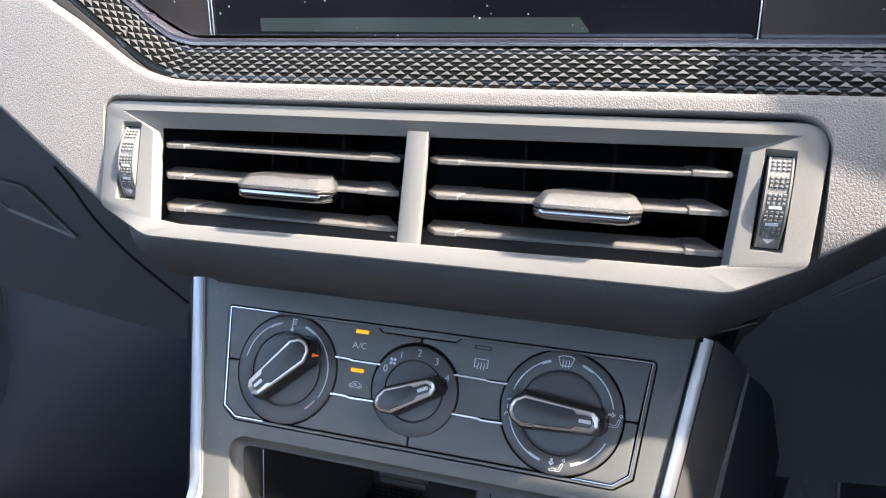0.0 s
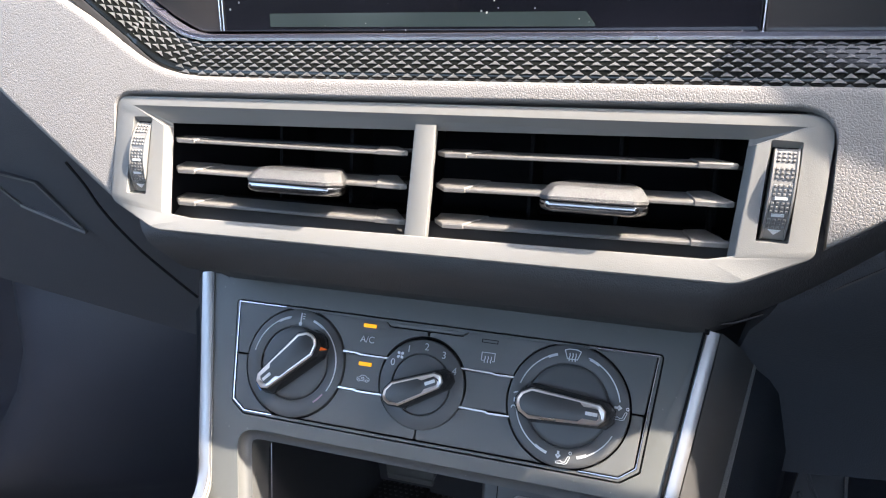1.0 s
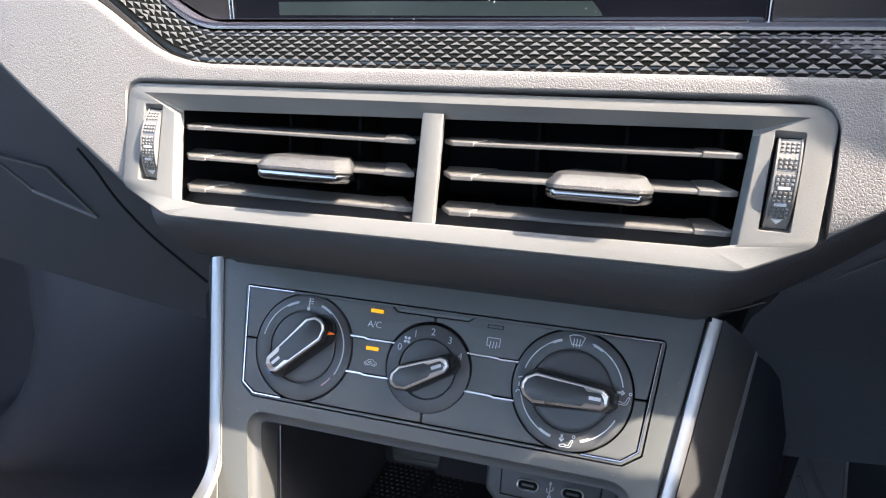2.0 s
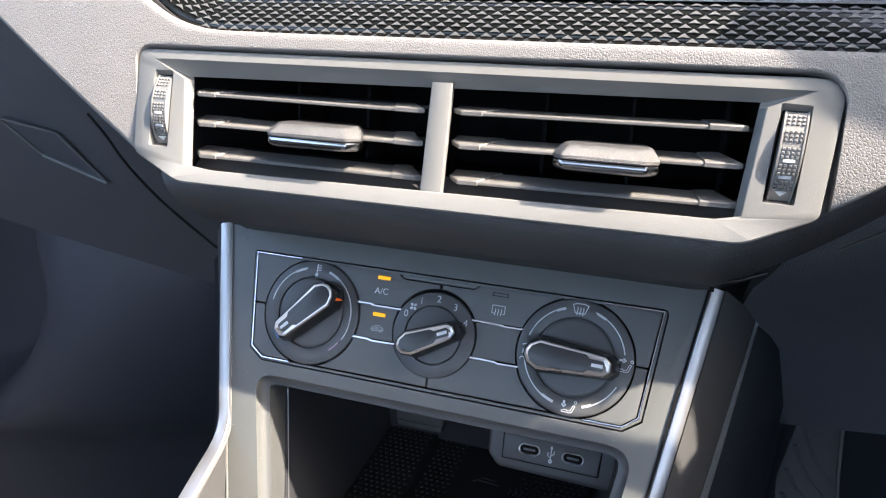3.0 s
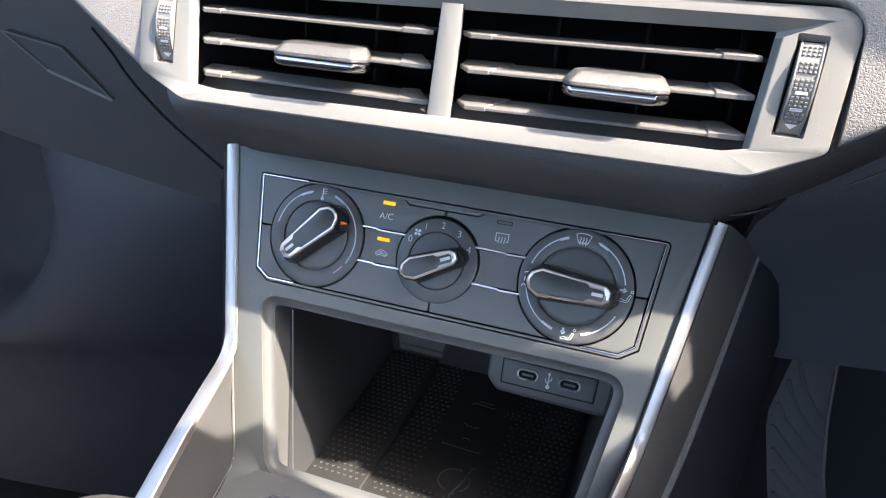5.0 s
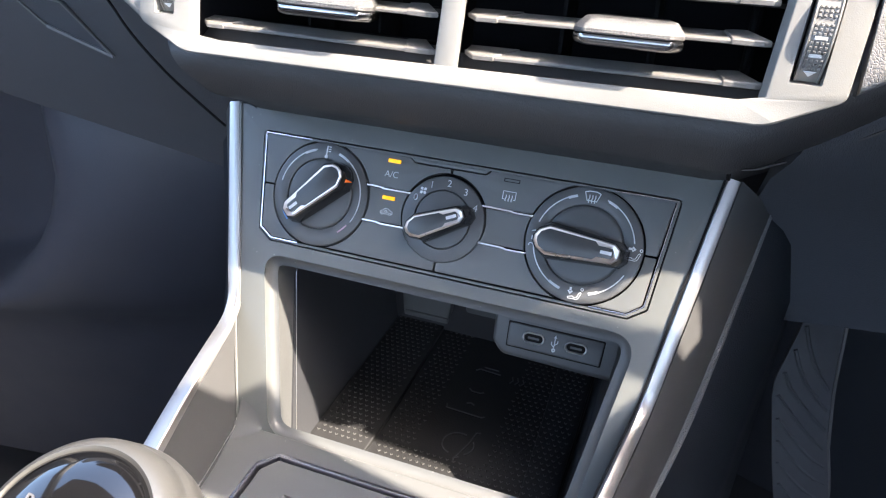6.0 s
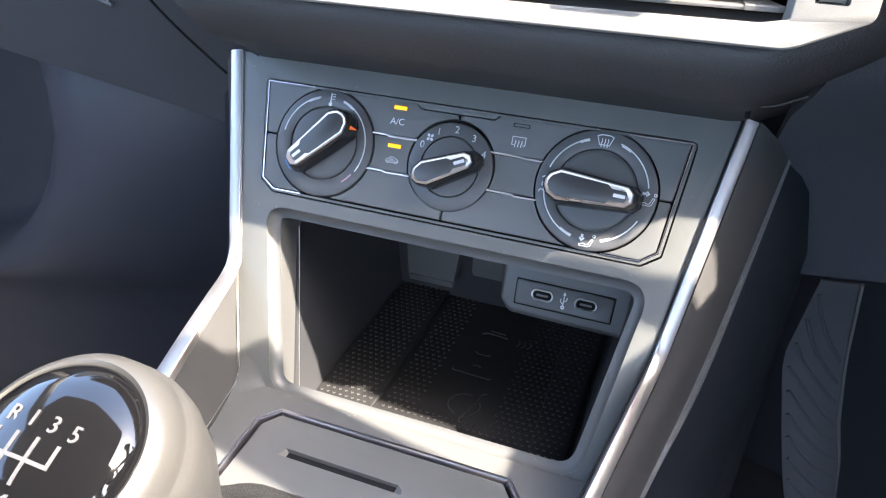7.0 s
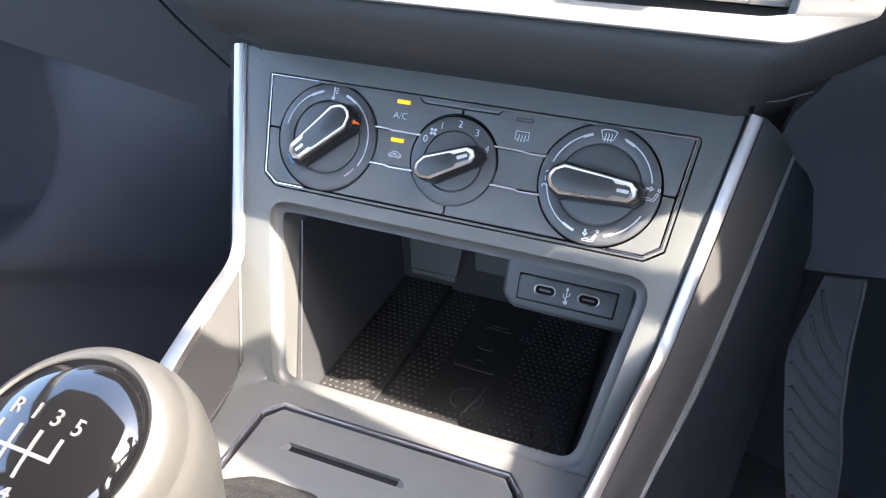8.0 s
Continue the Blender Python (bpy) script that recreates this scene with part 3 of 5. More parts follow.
# recesses of the thumbwheels and the sloping upper lip of the opening
cutters, floors = [], []
for x0, x1, lean, low, high in ((-119.9, -111.7, 1.9, 8.9, 37.9), (123.0, 131.2, 1.5, 10.1, 39.0)):
    wide = [(x0 - 0.7, low - 0.7), (x1 + 0.7, low - 0.7), (x1 + 0.7 + lean, high + 2.6), (x0 - 0.7 + lean, high + 2.6)]
    tight = [(x0, low), (x1, low), (x1 + lean, high), (x0 + lean, high)]
    cutters.append(loft([xz(rpoly(wide, 0.8, 3), -14), xz(rpoly(wide, 0.8, 3), -1.6), xz(rpoly(tight, 0.6, 3), 1.2), xz(rpoly(tight, 0.6, 3), 4.0)]))
    floors.append(tight)
wedge = bmesh.new()
for x, z, y in ((-119.5, 44.6, -0.95), (134.0, 45.6, -0.95), (-103.0, 38.0, 2.8), (119.4, 41.2, 2.8), (-102.0, 36.0, 2.8), (118.4, 39.0, 2.8)):
    wedge.verts.new((x, y, z))
    wedge.verts.new((x, -9, z))
bmesh.ops.convex_hull(wedge, input=wedge.verts)
part("frame", cut(bm, wedge, *cutters), VENT_GREY, vent, "satin grey frame", smooth=28)
part("duct", loft([xz([(-105, -2), (120.5, -2), (120.5, 44), (-105, 44)], 3.3), xz([(-100, 0), (116, 0), (116, 42), (-100, 42)], 120)], cap=(False, True)), DUCT, vent, "black air duct")


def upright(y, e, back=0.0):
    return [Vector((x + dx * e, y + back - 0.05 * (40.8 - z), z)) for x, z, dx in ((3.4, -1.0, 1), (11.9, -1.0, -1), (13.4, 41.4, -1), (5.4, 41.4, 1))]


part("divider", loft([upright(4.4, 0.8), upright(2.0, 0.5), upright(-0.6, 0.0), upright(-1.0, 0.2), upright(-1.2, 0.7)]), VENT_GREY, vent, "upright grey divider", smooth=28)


def slat(x0, x1, z, rise, tilt):
    """A sloping blade with a blunt nose; both ends carry a raised cap, cut on a slant, that runs to a chamfered tip."""
    bm = bmesh.new()

    def slab(plan, up, low):
        def at(loop, dz):
            return [Vector((x, y, z + rise * (x - x0) / (x1 - x0) + tilt * (y - 2.2) + dz)) for x, y in loop]
        plan = [(x, y + 2.2) for x, y in plan]
        loft([at(shrink(plan, 0.5), low - 0.6), at(plan, low - 0.3), at(plan, up - 0.35), at(shrink(plan, 0.35), up)], bm)

    slab([(x0 + 5.0, -1.2), (x1 - 2.0, -1.2), (x1 - 0.6, 0.0), (x1 - 8.2, 9.0), (x0 + 0.6, 9.0), (x0 + 0.2, 3.6)], 0.0, -0.8)
    slab([(x0 + 2.8, -1.7), (x0 + 10.5, -1.7), (x0 + 17.5, 9.2), (x0 - 1.4, 9.2), (x0 - 1.5, 2.6)], 0.4, -0.9)
    slab([(x1 - 12.0, -1.7), (x1 - 2.2, -1.7), (x1, -0.6), (x1 - 7.6, 9.4), (x1 - 10.6, 9.4), (x1 - 15.0, 8.0)], 0.6, -0.8)
    blade = part("slat", bm, SLAT_GREY, vent, smooth=25)
    part("pin", box(x0 - 3, x1 + 3, 8, 11, z - 0.6, z + 0.9, 0.3), BLACK, blade)
    part("blade", box(x0 + 4, x1 - 9, 11.0, 30, z - 0.3, z + 1.2, 0.3), DUCT, blade)
    return blade


for z, tilt in ((31.6, 0.12), (19.4, 0.25), (6.2, 0.25)):
    slat(-101.0, 2.2, z, -0.4, tilt)
    slat(14.2, 115.4, z, 1.3, tilt)
# upright guide vanes deep in the duct
for x in [-70 + 34 * i for i in range(3)] + [42 + 34 * i for i in range(3)]:
    part("vane", box(x - 0.8, x + 0.8, 34, 56, 0, 42, 0.3), GROOVE, vent)


def tab(x0, x1, zc):
    """A textured metal adjuster on the middle slat: sloping top, rounded front and two bright lines below."""
    def ring(front, side, z, slope=0.0):
        pts = rpoly([(x0 + side + 4.5, 9), (x1 - side - 3.0, 9), (x1 - side + 0.2, front + 5.4), (x1 - side - 3.4, front), (x0 + side + 3.4, front), (x0 + side - 0.2, front + 5.0)], [2, 2, 3, 3, 3, 3], 5)
        return [Vector((p[0], p[1], zc + z + slope * (p[1] + 9.8))) for p in pts]

    top = part("adjuster_tab", loft([ring(-9.5, 0.5, -2.7), ring(-9.8, 0.05, -2.3), ring(-9.8, 0.0, -1.2), ring(-9.4, 0.35, -0.6, 0.02), ring(-6.6, 2.4, 1.7, 0.04), ring(-5.9, 2.9, 2.0, 0.06), ring(-5.0, 3.8, 2.1, 0.07)]), TAB_METAL, vent, "sparkling textured metal tab", smooth=32)
    part("rim", loft([ring(-8.0, 2.2, -6.6), ring(-9.2, 0.8, -6.0), ring(-9.8, 0.1, -5.0), ring(-9.9, 0.0, -4.0), ring(-9.7, 0.2, -3.1)]), TAB_RIM, top, "bright chrome rim")
    part("rim_groove", loft([ring(-9.4, 0.5, -3.2), ring(-9.4, 0.5, -2.6)]), GROOVE, top)
    return top


tab(-61.6, -21.4, 19.9)
tab(53.0, 89.2, 21.0)


def thumbwheel(xc, zc, face):
    """A notched wheel standing a little out of its recess, with rows of studs, two bars and an arrow."""
    r, n, half = 24.0, 20, 36.6
    cy = face + r

    def at(x, a, h):
        a = radians(a)
        dz = (r + h) * math.sin(a)
        return Vector((xc + x + 0.055 * dz, cy - (r + h) * math.cos(a), zc + dz))

    loops = []
    for x, dr in ((-3.8, -0.7), (-3.6, 0.4), (-3.1, 0.4), (-2.95, -0.05), (2.95, -0.05), (3.1, 0.4), (3.6, 0.4), (3.8, -0.7)):
        loops.append([at(x, -half + 2 * half * i / n, dr) for i in range(n + 1)] + [at(x, half, -6), at(x, -half, -6)])
    wheel = part("thumbwheel", loft(loops), WHEEL_GREY, vent, "grey studded thumbwheel")
    bm = bmesh.new()
    for row in range(22):
        a = -31.4 + 3.2 * row
        if row in (0, 1, 5, 9, 13, 17) or a > half - 2:
            continue
        for k in range(4):
            x = -2.2 + 1.47 * k
            lo = [at(x - 0.48, a - 1.05, -0.1), at(x + 0.48, a - 1.05, -0.1), at(x + 0.48, a + 1.05, -0.1), at(x - 0.48, a + 1.05, -0.1)]
            hi = [at(x - 0.3, a - 0.6, 0.55), at(x + 0.3, a - 0.6, 0.55), at(x + 0.3, a + 0.6, 0.55), at(x - 0.3, a + 0.6, 0.55)]
            loft([lo, hi], bm)
    part("studs", bm, WHEEL_GREY, wheel)["kind"] = "stuff"
    for row in (5, 9):
        a = -31.0 + 3.2 * row
        b2 = loft([[at(-1.9, a - 1.2, -0.1), at(1.9, a - 1.2, -0.1), at(1.9, a + 1.2, -0.1), at(-1.9, a + 1.2, -0.1)], [at(-1.7, a - 1.0, 0.45), at(1.7, a - 1.0, 0.45), at(1.7, a + 1.0, 0.45), at(-1.7, a + 1.0, 0.45)]])
        part("mark", b2, WHITE, wheel, "white bar")
    b2 = loft([[at(-1.9, -27.2, 0), at(1.9, -27.2, 0), at(0, -31.8, 0)], [at(-1.7, -27.5, 0.35), at(1.7, -27.5, 0.35), at(0, -31.4, 0.35)]])
    part("arrow", b2, WHITE, wheel, "white arrow")


thumbwheel(-114.6, 23.2, -4.5)
thumbwheel(128.2, 24.4, -4.5)
for tight in floors:
    # black plate over the grey recess floor, in place of shade round the wheel
    part("recess_shade", plate(tight, 1.3, 4.4), GROOVE, vent)

# ---- climate panel ----
climate = thing("climate_control_panel", "dark climate control panel with three rotary knobs and two amber lights", "control panel", PM)
FACEPLATE = [(-98.6, 0.9), (98.6, 0.9), (93.6, -45.8), (86.2, -51), (-84.6, -51), (-91.8, -46)]
part("backplate", plate(rpoly(FACEPLATE, [2, 2, 1, 1, 1, 1], 3), 3.2, 8), GROOVE, climate)


def button(pts, r=0.8, y=-0.9, mat=BUTTON_DARK, name="button", label=""):
    holes = [lathe([(rad + 0.75, -6), (rad + 0.75, 6)], 72, center=(cx, 0, -24.6)) for cx, rad in ((-62.3, 24.6), (-0.3, 19.4), (63.0, 24.8)) if any(abs(p[0] - cx) < rad + 1 for p in pts)]
    return part(name, cut(plate(rpoly(pts, r, 3), y, 3.4, 0.3), *holes), mat, climate, label)


# tiles round the knobs, parted by narrow gaps
button([(-96.2, -0.4), (-62, -0.4), (-62, -23.6), (-92.9, -23.6)])
button([(-92.8, -24.4), (-62, -24.4), (-62, -48.8), (-84.0, -48.8), (-90.2, -44.6)])
button([(-62, -0.4), (-21, -0.4), (-18.4, -2.6), (-0.6, -2.6), (-0.6, -15.7), (-62, -15.7)])
button([(-60, -16.7), (-0.4, -16.7), (-0.4, -31.8), (-60, -31.8)])
button([(-62, -32.8), (-0.4, -32.8), (-0.4, -48.8), (-62, -48.8)])
button([(0.4, -2.6), (15.4, -2.6), (18, -0.4), (62, -0.4), (62, -15.7), (0.4, -15.7)])
button([(0.4, -16.7), (60, -16.7), (60, -31.8), (0.4, -31.8)])
button([(0.4, -32.8), (62, -32.8), (62, -48.8), (0.4, -48.8)])
button([(62, -0.4), (96.2, -0.4), (93.3, -23.6), (62, -23.6)])
button([(62, -24.4), (93.2, -24.4), (91.2, -44.4), (85.4, -48.8), (62, -48.8)])
part("top_bar", plate(rpoly([(-20.4, -0.5), (17.4, -0.5), (15.2, -2.1), (-18.2, -2.1)], 0.3, 2), -0.7, 3.4, 0.25), BUTTON_DARK, climate, "narrow dark bar over the tiles")
# chrome lines between the knobs and along the rim
for line in ([(-41, -16.0), (-32.5, -16.0), (-31, -16.5), (-17, -16.4)], [(-40, -32.2), (-31.5, -32.2), (-30, -32.7), (-16, -32.5)], [(16, -16.0), (30, -16.2), (31.5, -16.6), (41, -16.4)], [(16, -32.2), (29, -32.4), (30.5, -32.9), (41, -32.7)],
             [(-72, 0.2), (-96.8, 0.2), (-90.9, -45.0), (-84.4, -49.5), (-70, -49.5)], [(92.0, -44.6), (85.8, -49.3), (70, -49.3)], [(72, 0.2), (96.9, 0.2), (92.0, -44.6)]):
    rim_line = abs(line[1][0]) > 80 or abs(line[0][0]) > 80
    part("chrome_line", ribbon(line, 0.4 if rim_line else 0.75, -0.9 if rim_line else -1.2, height=1.2 if rim_line else 1.5), DARK_CHROME if rim_line else BRIGHT_CHROME, climate, "thin chrome line")
part("surround", ribbon(shrink(rpoly(FACEPLATE, [2, 2, 1, 1, 1, 1], 3), 0.85), 1.0, -0.5, closed=True, height=1.5), FRAME_DARK, climate, "thin dark surround")
# amber lights
for x, z in ((-28.1, -3.3), (-27.7, -20.4)):
    part("indicator", plate(rpoly([(x - 3.1, z - 0.85), (x + 3.1, z - 0.85), (x + 3.1, z + 0.85), (x - 3.1, z + 0.85)], 0.3, 2), -1.35, 0, 0.2), AMBER, climate, "lit amber indicator")
part("indicator", ribbon([(24.2, -2.4), (31, -2.4), (31, -3.7), (24.2, -3.7)], 0.3, -1.1, closed=True), GROOVE, climate, "unlit indicator")
PRINT = -1.1
part("writing", solid_text("A/C", 4.2, -28.4, -9.6, PRINT, bold=-0.04), WHITE, climate, "white letters A/C")
# recirculation: a little car with an arrow
bm = ribbon([(-31.0, -28.1), (-31.5, -27.7), (-31.3, -26.7), (-29.9, -26.2), (-28.9, -25.1), (-26.6, -25.0), (-25.3, -26.1), (-24.0, -26.5), (-23.8, -27.6), (-24.3, -28.0)], 0.28, PRINT)
for cx in (-30.1, -25.3):
    ribbon(arc(cx, -28.0, 0.7, 0, 360, 10), 0.28, PRINT, bm)
ribbon([(-29.3, -28.1), (-26.1, -28.1)], 0.28, PRINT, bm)
ribbon([(-26.4, -26.9), (-27.4, -27.3), (-28.7, -27.1), (-28.9, -26.5), (-28.1, -26.2), (-27.3, -26.4)], 0.26, PRINT, bm)
ribbon([(-27.8, -25.9), (-27.2, -26.4), (-27.9, -26.8)], 0.24, PRINT, bm)
bm.transform(Matrix.Translation((-27.6, 0, -26.6)) @ Matrix.Diagonal((0.78, 1, 0.78, 1)) @ Matrix.Translation((27.6, 0, 26.6)))
part("symbol", bm, WHITE, climate, "white car symbol")
# rear window heater
bm = ribbon([(23.4, -6.6), (31.8, -6.6), (31.8, -12.2), (30.4, -12.2)], 0.4, PRINT)
ribbon([(24.8, -12.2), (23.4, -12.2), (23.4, -6.6)], 0.4, PRINT, bm)
for k in (-2, 0, 2):
    ribbon([(27.5 + k, -13.6), (27.3 + k, -12.2), (27.8 + k, -10.6), (27.6 + k, -9.0)], 0.45, PRINT, bm)
bm.transform(Matrix.Translation((27.6, 0, -9.6)) @ Matrix.Diagonal((0.68, 1, 0.62, 1)) @ Matrix.Translation((-27.6, 0, 9.4)))
part("symbol", bm, WHITE, climate, "white rear window heater symbol")


def knob(cx, cz, r, angle, length, width, off):
    """A flat ring, a sunk cap and a tall grip rimmed in chrome, pointing along angle."""
    ring = part("knob", lathe([(r - 0.2, -3.3), (r, 0.9), (r - 0.25, 1.45), (r - 0.8, 1.7), (r * 0.70, 2.0), (r * 0.69, 1.85), (r * 0.685, 0.2), (1, 0.1)], 72, center=(cx, 0, cz)), KNOB_DARK, climate, "dark rotary knob with a chrome-rimmed grip")
    part("cap", lathe([(r * 0.665, 0.0), (r * 0.665, 1.6), (r * 0.65, 1.95), (r * 0.6, 2.1), (2, 2.3)], 60, center=(cx, 0, cz)), KNOB_DARK, ring)
    rot = Matrix.Translation((cx + off[0], 0, cz + off[1])) @ Matrix.Rotation(-radians(angle), 4, "Y")
    h, w, g = length / 2, width / 2, 12.5
    hexa = rpoly([(h, w * 0.30), (h - 2.4, w * 0.66), (-h + 5.5, w), (-h + 1.4, w * 0.62), (-h, w * 0.2), (-h, -w * 0.2), (-h + 1.4, -w * 0.62), (-h + 5.5, -w), (h - 2.4, -w * 0.66), (h, -w * 0.30)], 0.3, 2)
    base = [Vector((p[0] * 1.13 + 0.9, p[1] * 1.3)) for p in hexa]
    bm = loft([xz(base, -2.4), xz(shrink(base, -0.2), -4.0), xz(shrink(hexa, -0.9), -g + 1.0), xz(shrink(hexa, -0.3), -g)])
    bm.transform(rot)
    grip = part("grip", bm, GRIP_GLOSS, ring, "tall black grip")
    bm = loft([xz(shrink(hexa, -0.25), -g + 0.2), xz(shrink(hexa, 0.0), -g - 0.4), xz(shrink(hexa, 0.35), -g - 0.62), xz(shrink(hexa, 1.0), -g - 0.5), xz(shrink(hexa, 1.5), -g - 0.35)])
    bm.transform(rot)
    part("rim", bm, RIM_CHROME, grip, "chrome rim with a cream reflection in its tint")
    inner = [(h - 2.4, w * 0.20), (h - 3.0, w * 0.36), (h - 8.6, w * 0.38), (h - 10.2, w * 0.62), (-h + 5.6, w * 0.80), (-h + 2.4, w * 0.50), (-h + 1.3, w * 0.14)]
    inner = rpoly(inner + [(x, -z) for x, z in reversed(inner)], 0.25, 2)
    bm = loft([xz(inner, -g + 0.1), xz(inner, -g - 0.58), xz(shrink(inner, 0.2), -g - 0.64)])
    bm.transform(rot)
    part("inlay", bm, INLAY, grip, "smooth dark inlay")
    bm = plate(rpoly([(h - 7.6, -0.7), (h - 2.9, -0.7), (h - 2.9, 0.7), (h - 7.6, 0.7)], 0.25, 2), -g - 0.74, -g - 0.4)
    bm.transform(rot)
    part("pointer", bm, WHITE, grip, "white pointer bar")
    return ring


k1 = knob(-62.3, -24.6, 24.6, 226, 33.5, 12.0, (1.6, 0.8))
k2 = knob(-0.3, -25.4, 19.4, 25, 27.0, 10.0, (0.0, -1.6))
k3 = knob(63.0, -24.6, 24.8, -1.5, 35.0, 12.0, (-1.4, -1.0))


RY = -2.15
# temperature knob: thermometer and scale
bm = ribbon([(-62.3, -6.4), (-62.3, -1.6)], 0.6, RY)
ribbon(arc(-62.3, -6.7, 0.45, 0, 360, 8), 0.9, RY, bm)
for k in (0, 1, 2):
    ribbon([(-61.6, -2.0 - 1.1 * k), (-60.4, -2.0 - 1.1 * k)], 0.4, RY, bm)
part("symbol", bm, WHITE, k1, "white thermometer symbol")
part("scale", ribbon(arc(-62.3, -24.4, 21.0, 104, 172), 0.5, RY), WHITE, k1)
part("scale", ribbon(arc(-62.3, -24.4, 20.8, 106, 122), 1.1, RY), WHITE, k1)
part("scale", ribbon(arc(-62.3, -24.4, 21.0, 72, -30), 0.5, RY), WHITE, k1)
part("scale", ribbon(arc(-62.3, -24.4, 20.8, 72, 55), 1.1, RY), WHITE, k1)
part("scale", ribbon(arc(-62.3, -24.4, 20.6, -36, -52), 0.7, RY), RED, k1, "pink warm end of the scale")
part("scale", ribbon(arc(-62.3, -24.4, 20.6, 212, 226), 0.6, RY), BLUE, k1, "blue cold end of the scale")
# emissive orange patch imitates the glow on the side of the grip
part("lamp", plate(rpoly([(-48.9, -15.9), (-47.2, -14.5), (-45.7, -16.6), (-47.4, -18.0)], 0.4, 2), -10.0, -4, 0.3), ORANGE, k1, "orange glowing mark")
# fan knob
for s, a in (("0", 152), ("1", 118), ("2", 88), ("3", 57), ("4", 27)):
    part("digit", solid_text(s, 4.4, -0.3 + 16.0 * math.cos(radians(a)), -25.2 + 16.0 * math.sin(radians(a)), RY + 0.1, bold=-0.03), WHITE, k2)
bm = bmesh.new()
fx, fz = -0.3 + 15.7 * math.cos(radians(135)), -25.2 + 15.7 * math.sin(radians(135))
for k in range(4):
    a = 45 + 90 * k
    u, v = Vector((math.cos(radians(a)), math.sin(radians(a)))), Vector((-math.sin(radians(a)), math.cos(radians(a))))
    blade = [Vector((fx, fz)) + u * p + v * q for p, q in ((0.25, 0.0), (1.1, -0.75), (1.9, -0.35), (1.7, 0.5), (0.9, 0.55))]
    loft([xz(blade, RY + 0.25), xz(blade, RY)], bm)
part("symbol", bm, WHITE, k2, "white fan symbol")
# air flow knob
C3 = (63.0, -24.4)
for a0, a1 in ((107, 163), (72, 12), (-26, -73), (-107, -176)):
    part("scale", ribbon(arc(*C3, 21.0, a0, a1), 0.5, RY), WHITE, k3)
for a0, a1 in ((107, 118), (70, 58), (-62, -73), (-107, -122)):
    part("scale", ribbon(arc(*C3, 20.8, a0, a1, 6), 1.1, RY), WHITE, k3)
bm = ribbon([(58.8, -2.2), (61, -1.5), (65, -1.5), (67.2, -2.2), (65.6, -6.0), (60.4, -6.0)], 0.4, RY, closed=True)
for k in (-2, 0, 2):
    ribbon([(63 + k * 0.8, -7.0), (62.8 + k * 0.8, -5.6), (63.2 + k * 0.8, -4.4), (63 + k * 0.8, -3.2)], 0.45, RY, bm)
bm.transform(Matrix.Translation((63, 0, -4)) @ Matrix.Diagonal((0.78, 1, 0.9, 1)) @ Matrix.Translation((-63, 0, 4)))
part("symbol", bm, WHITE, k3, "white windscreen symbol")


def seat_symbol(cx, cz, arrow):
    bm = ribbon([(cx - 3.1, cz - 2.0), (cx - 1.3, cz - 1.4), (cx - 0.5, cz - 1.9), (cx + 0.6, cz - 1.7), (cx + 1.5, cz + 0.5), (cx + 2.0, cz + 0.7), (cx + 2.3, cz + 0.3), (cx + 1.3, cz - 2.2), (cx + 0.4, cz - 2.6), (cx - 1.0, cz - 2.5), (cx - 2.9, cz - 2.6)], 0.26, RY, closed=True)
    ribbon(arc(cx + 2.4, cz + 2.0, 0.55, 0, 360, 10), 0.3, RY, bm)
    if arrow == "right":
        ribbon([(cx - 2.8, cz + 2.1), (cx - 1.2, cz + 2.1)], 0.9, RY, bm)
        ribbon([(cx - 1.2, cz + 3.0), (cx - 0.2, cz + 2.1), (cx - 1.2, cz + 1.2)], 0.7, RY, bm)
    else:
        ribbon([(cx - 2.4, cz + 2.2), (cx - 2.4, cz + 0.8)], 0.9, RY, bm)
        ribbon([(cx - 3.3, cz + 0.7), (cx - 2.4, cz - 0.3), (cx - 1.5, cz + 0.7)], 0.7, RY, bm)
    part("symbol", bm, WHITE, k3, "white seat and arrow symbol")


seat_symbol(84.4, -24.4, "right")
seat_symbol(64.0, -45.0, "down")
bm = ribbon([(40.6, -22.6), (42.2, -22.0)], 0.5, RY)
ribbon([(41.4, -24.4), (41.4, -26.2)], 0.9, RY, bm)
ribbon(arc(41.2, -28.6, 0.9, 20, 200, 6), 0.4, RY, bm)
part("symbol", bm, WHITE, k3, "white air flow symbol")

# ---- centre console ----
console = thing("centre_console", "dark satin plastic centre console with chrome edge strips", "console", kind="structure")
OUTER = [(-116.2, 12.5), (114.6, 12.5), (99.0, -88), (83, -146), (-83, -146), (-96.4, -88)]
TRAY = [(-87, -57.5), (93, -57.5), (79, -143), (-67, -143)]
TR = [9, 11, 14, 13]
bm = plate(rpoly(OUTER, [1.5, 1.5, 8, 2, 2, 8], 5), 0, 5, 0.8)
hole1 = plate(rpoly([(p[0] * 1.004, p[1] + (0.4 if p[1] > -10 else -0.4)) for p in FACEPLATE], [2.4, 2.4, 1, 1, 1, 1], 3), -5, 20)
hole2 = plate(rpoly(TRAY, TR, 10), -5, 20)
part("fascia", cut(bm, hole1, hole2), FRAME_DARK, console, "dark satin fascia round the controls and tray", m=PM)
part("edge_bead", sweep([pw(-96.7, -0.1, -88.5), pw(-90.0, -0.1, -117), pw(-83.4, -0.1, -145)], [(-0.4, -0.4), (0.4, -0.4), (0.4, 0.4), (-0.4, 0.4)], up=(0, -1, 0.4)), VENT_GREY, console, "thin pale edge")
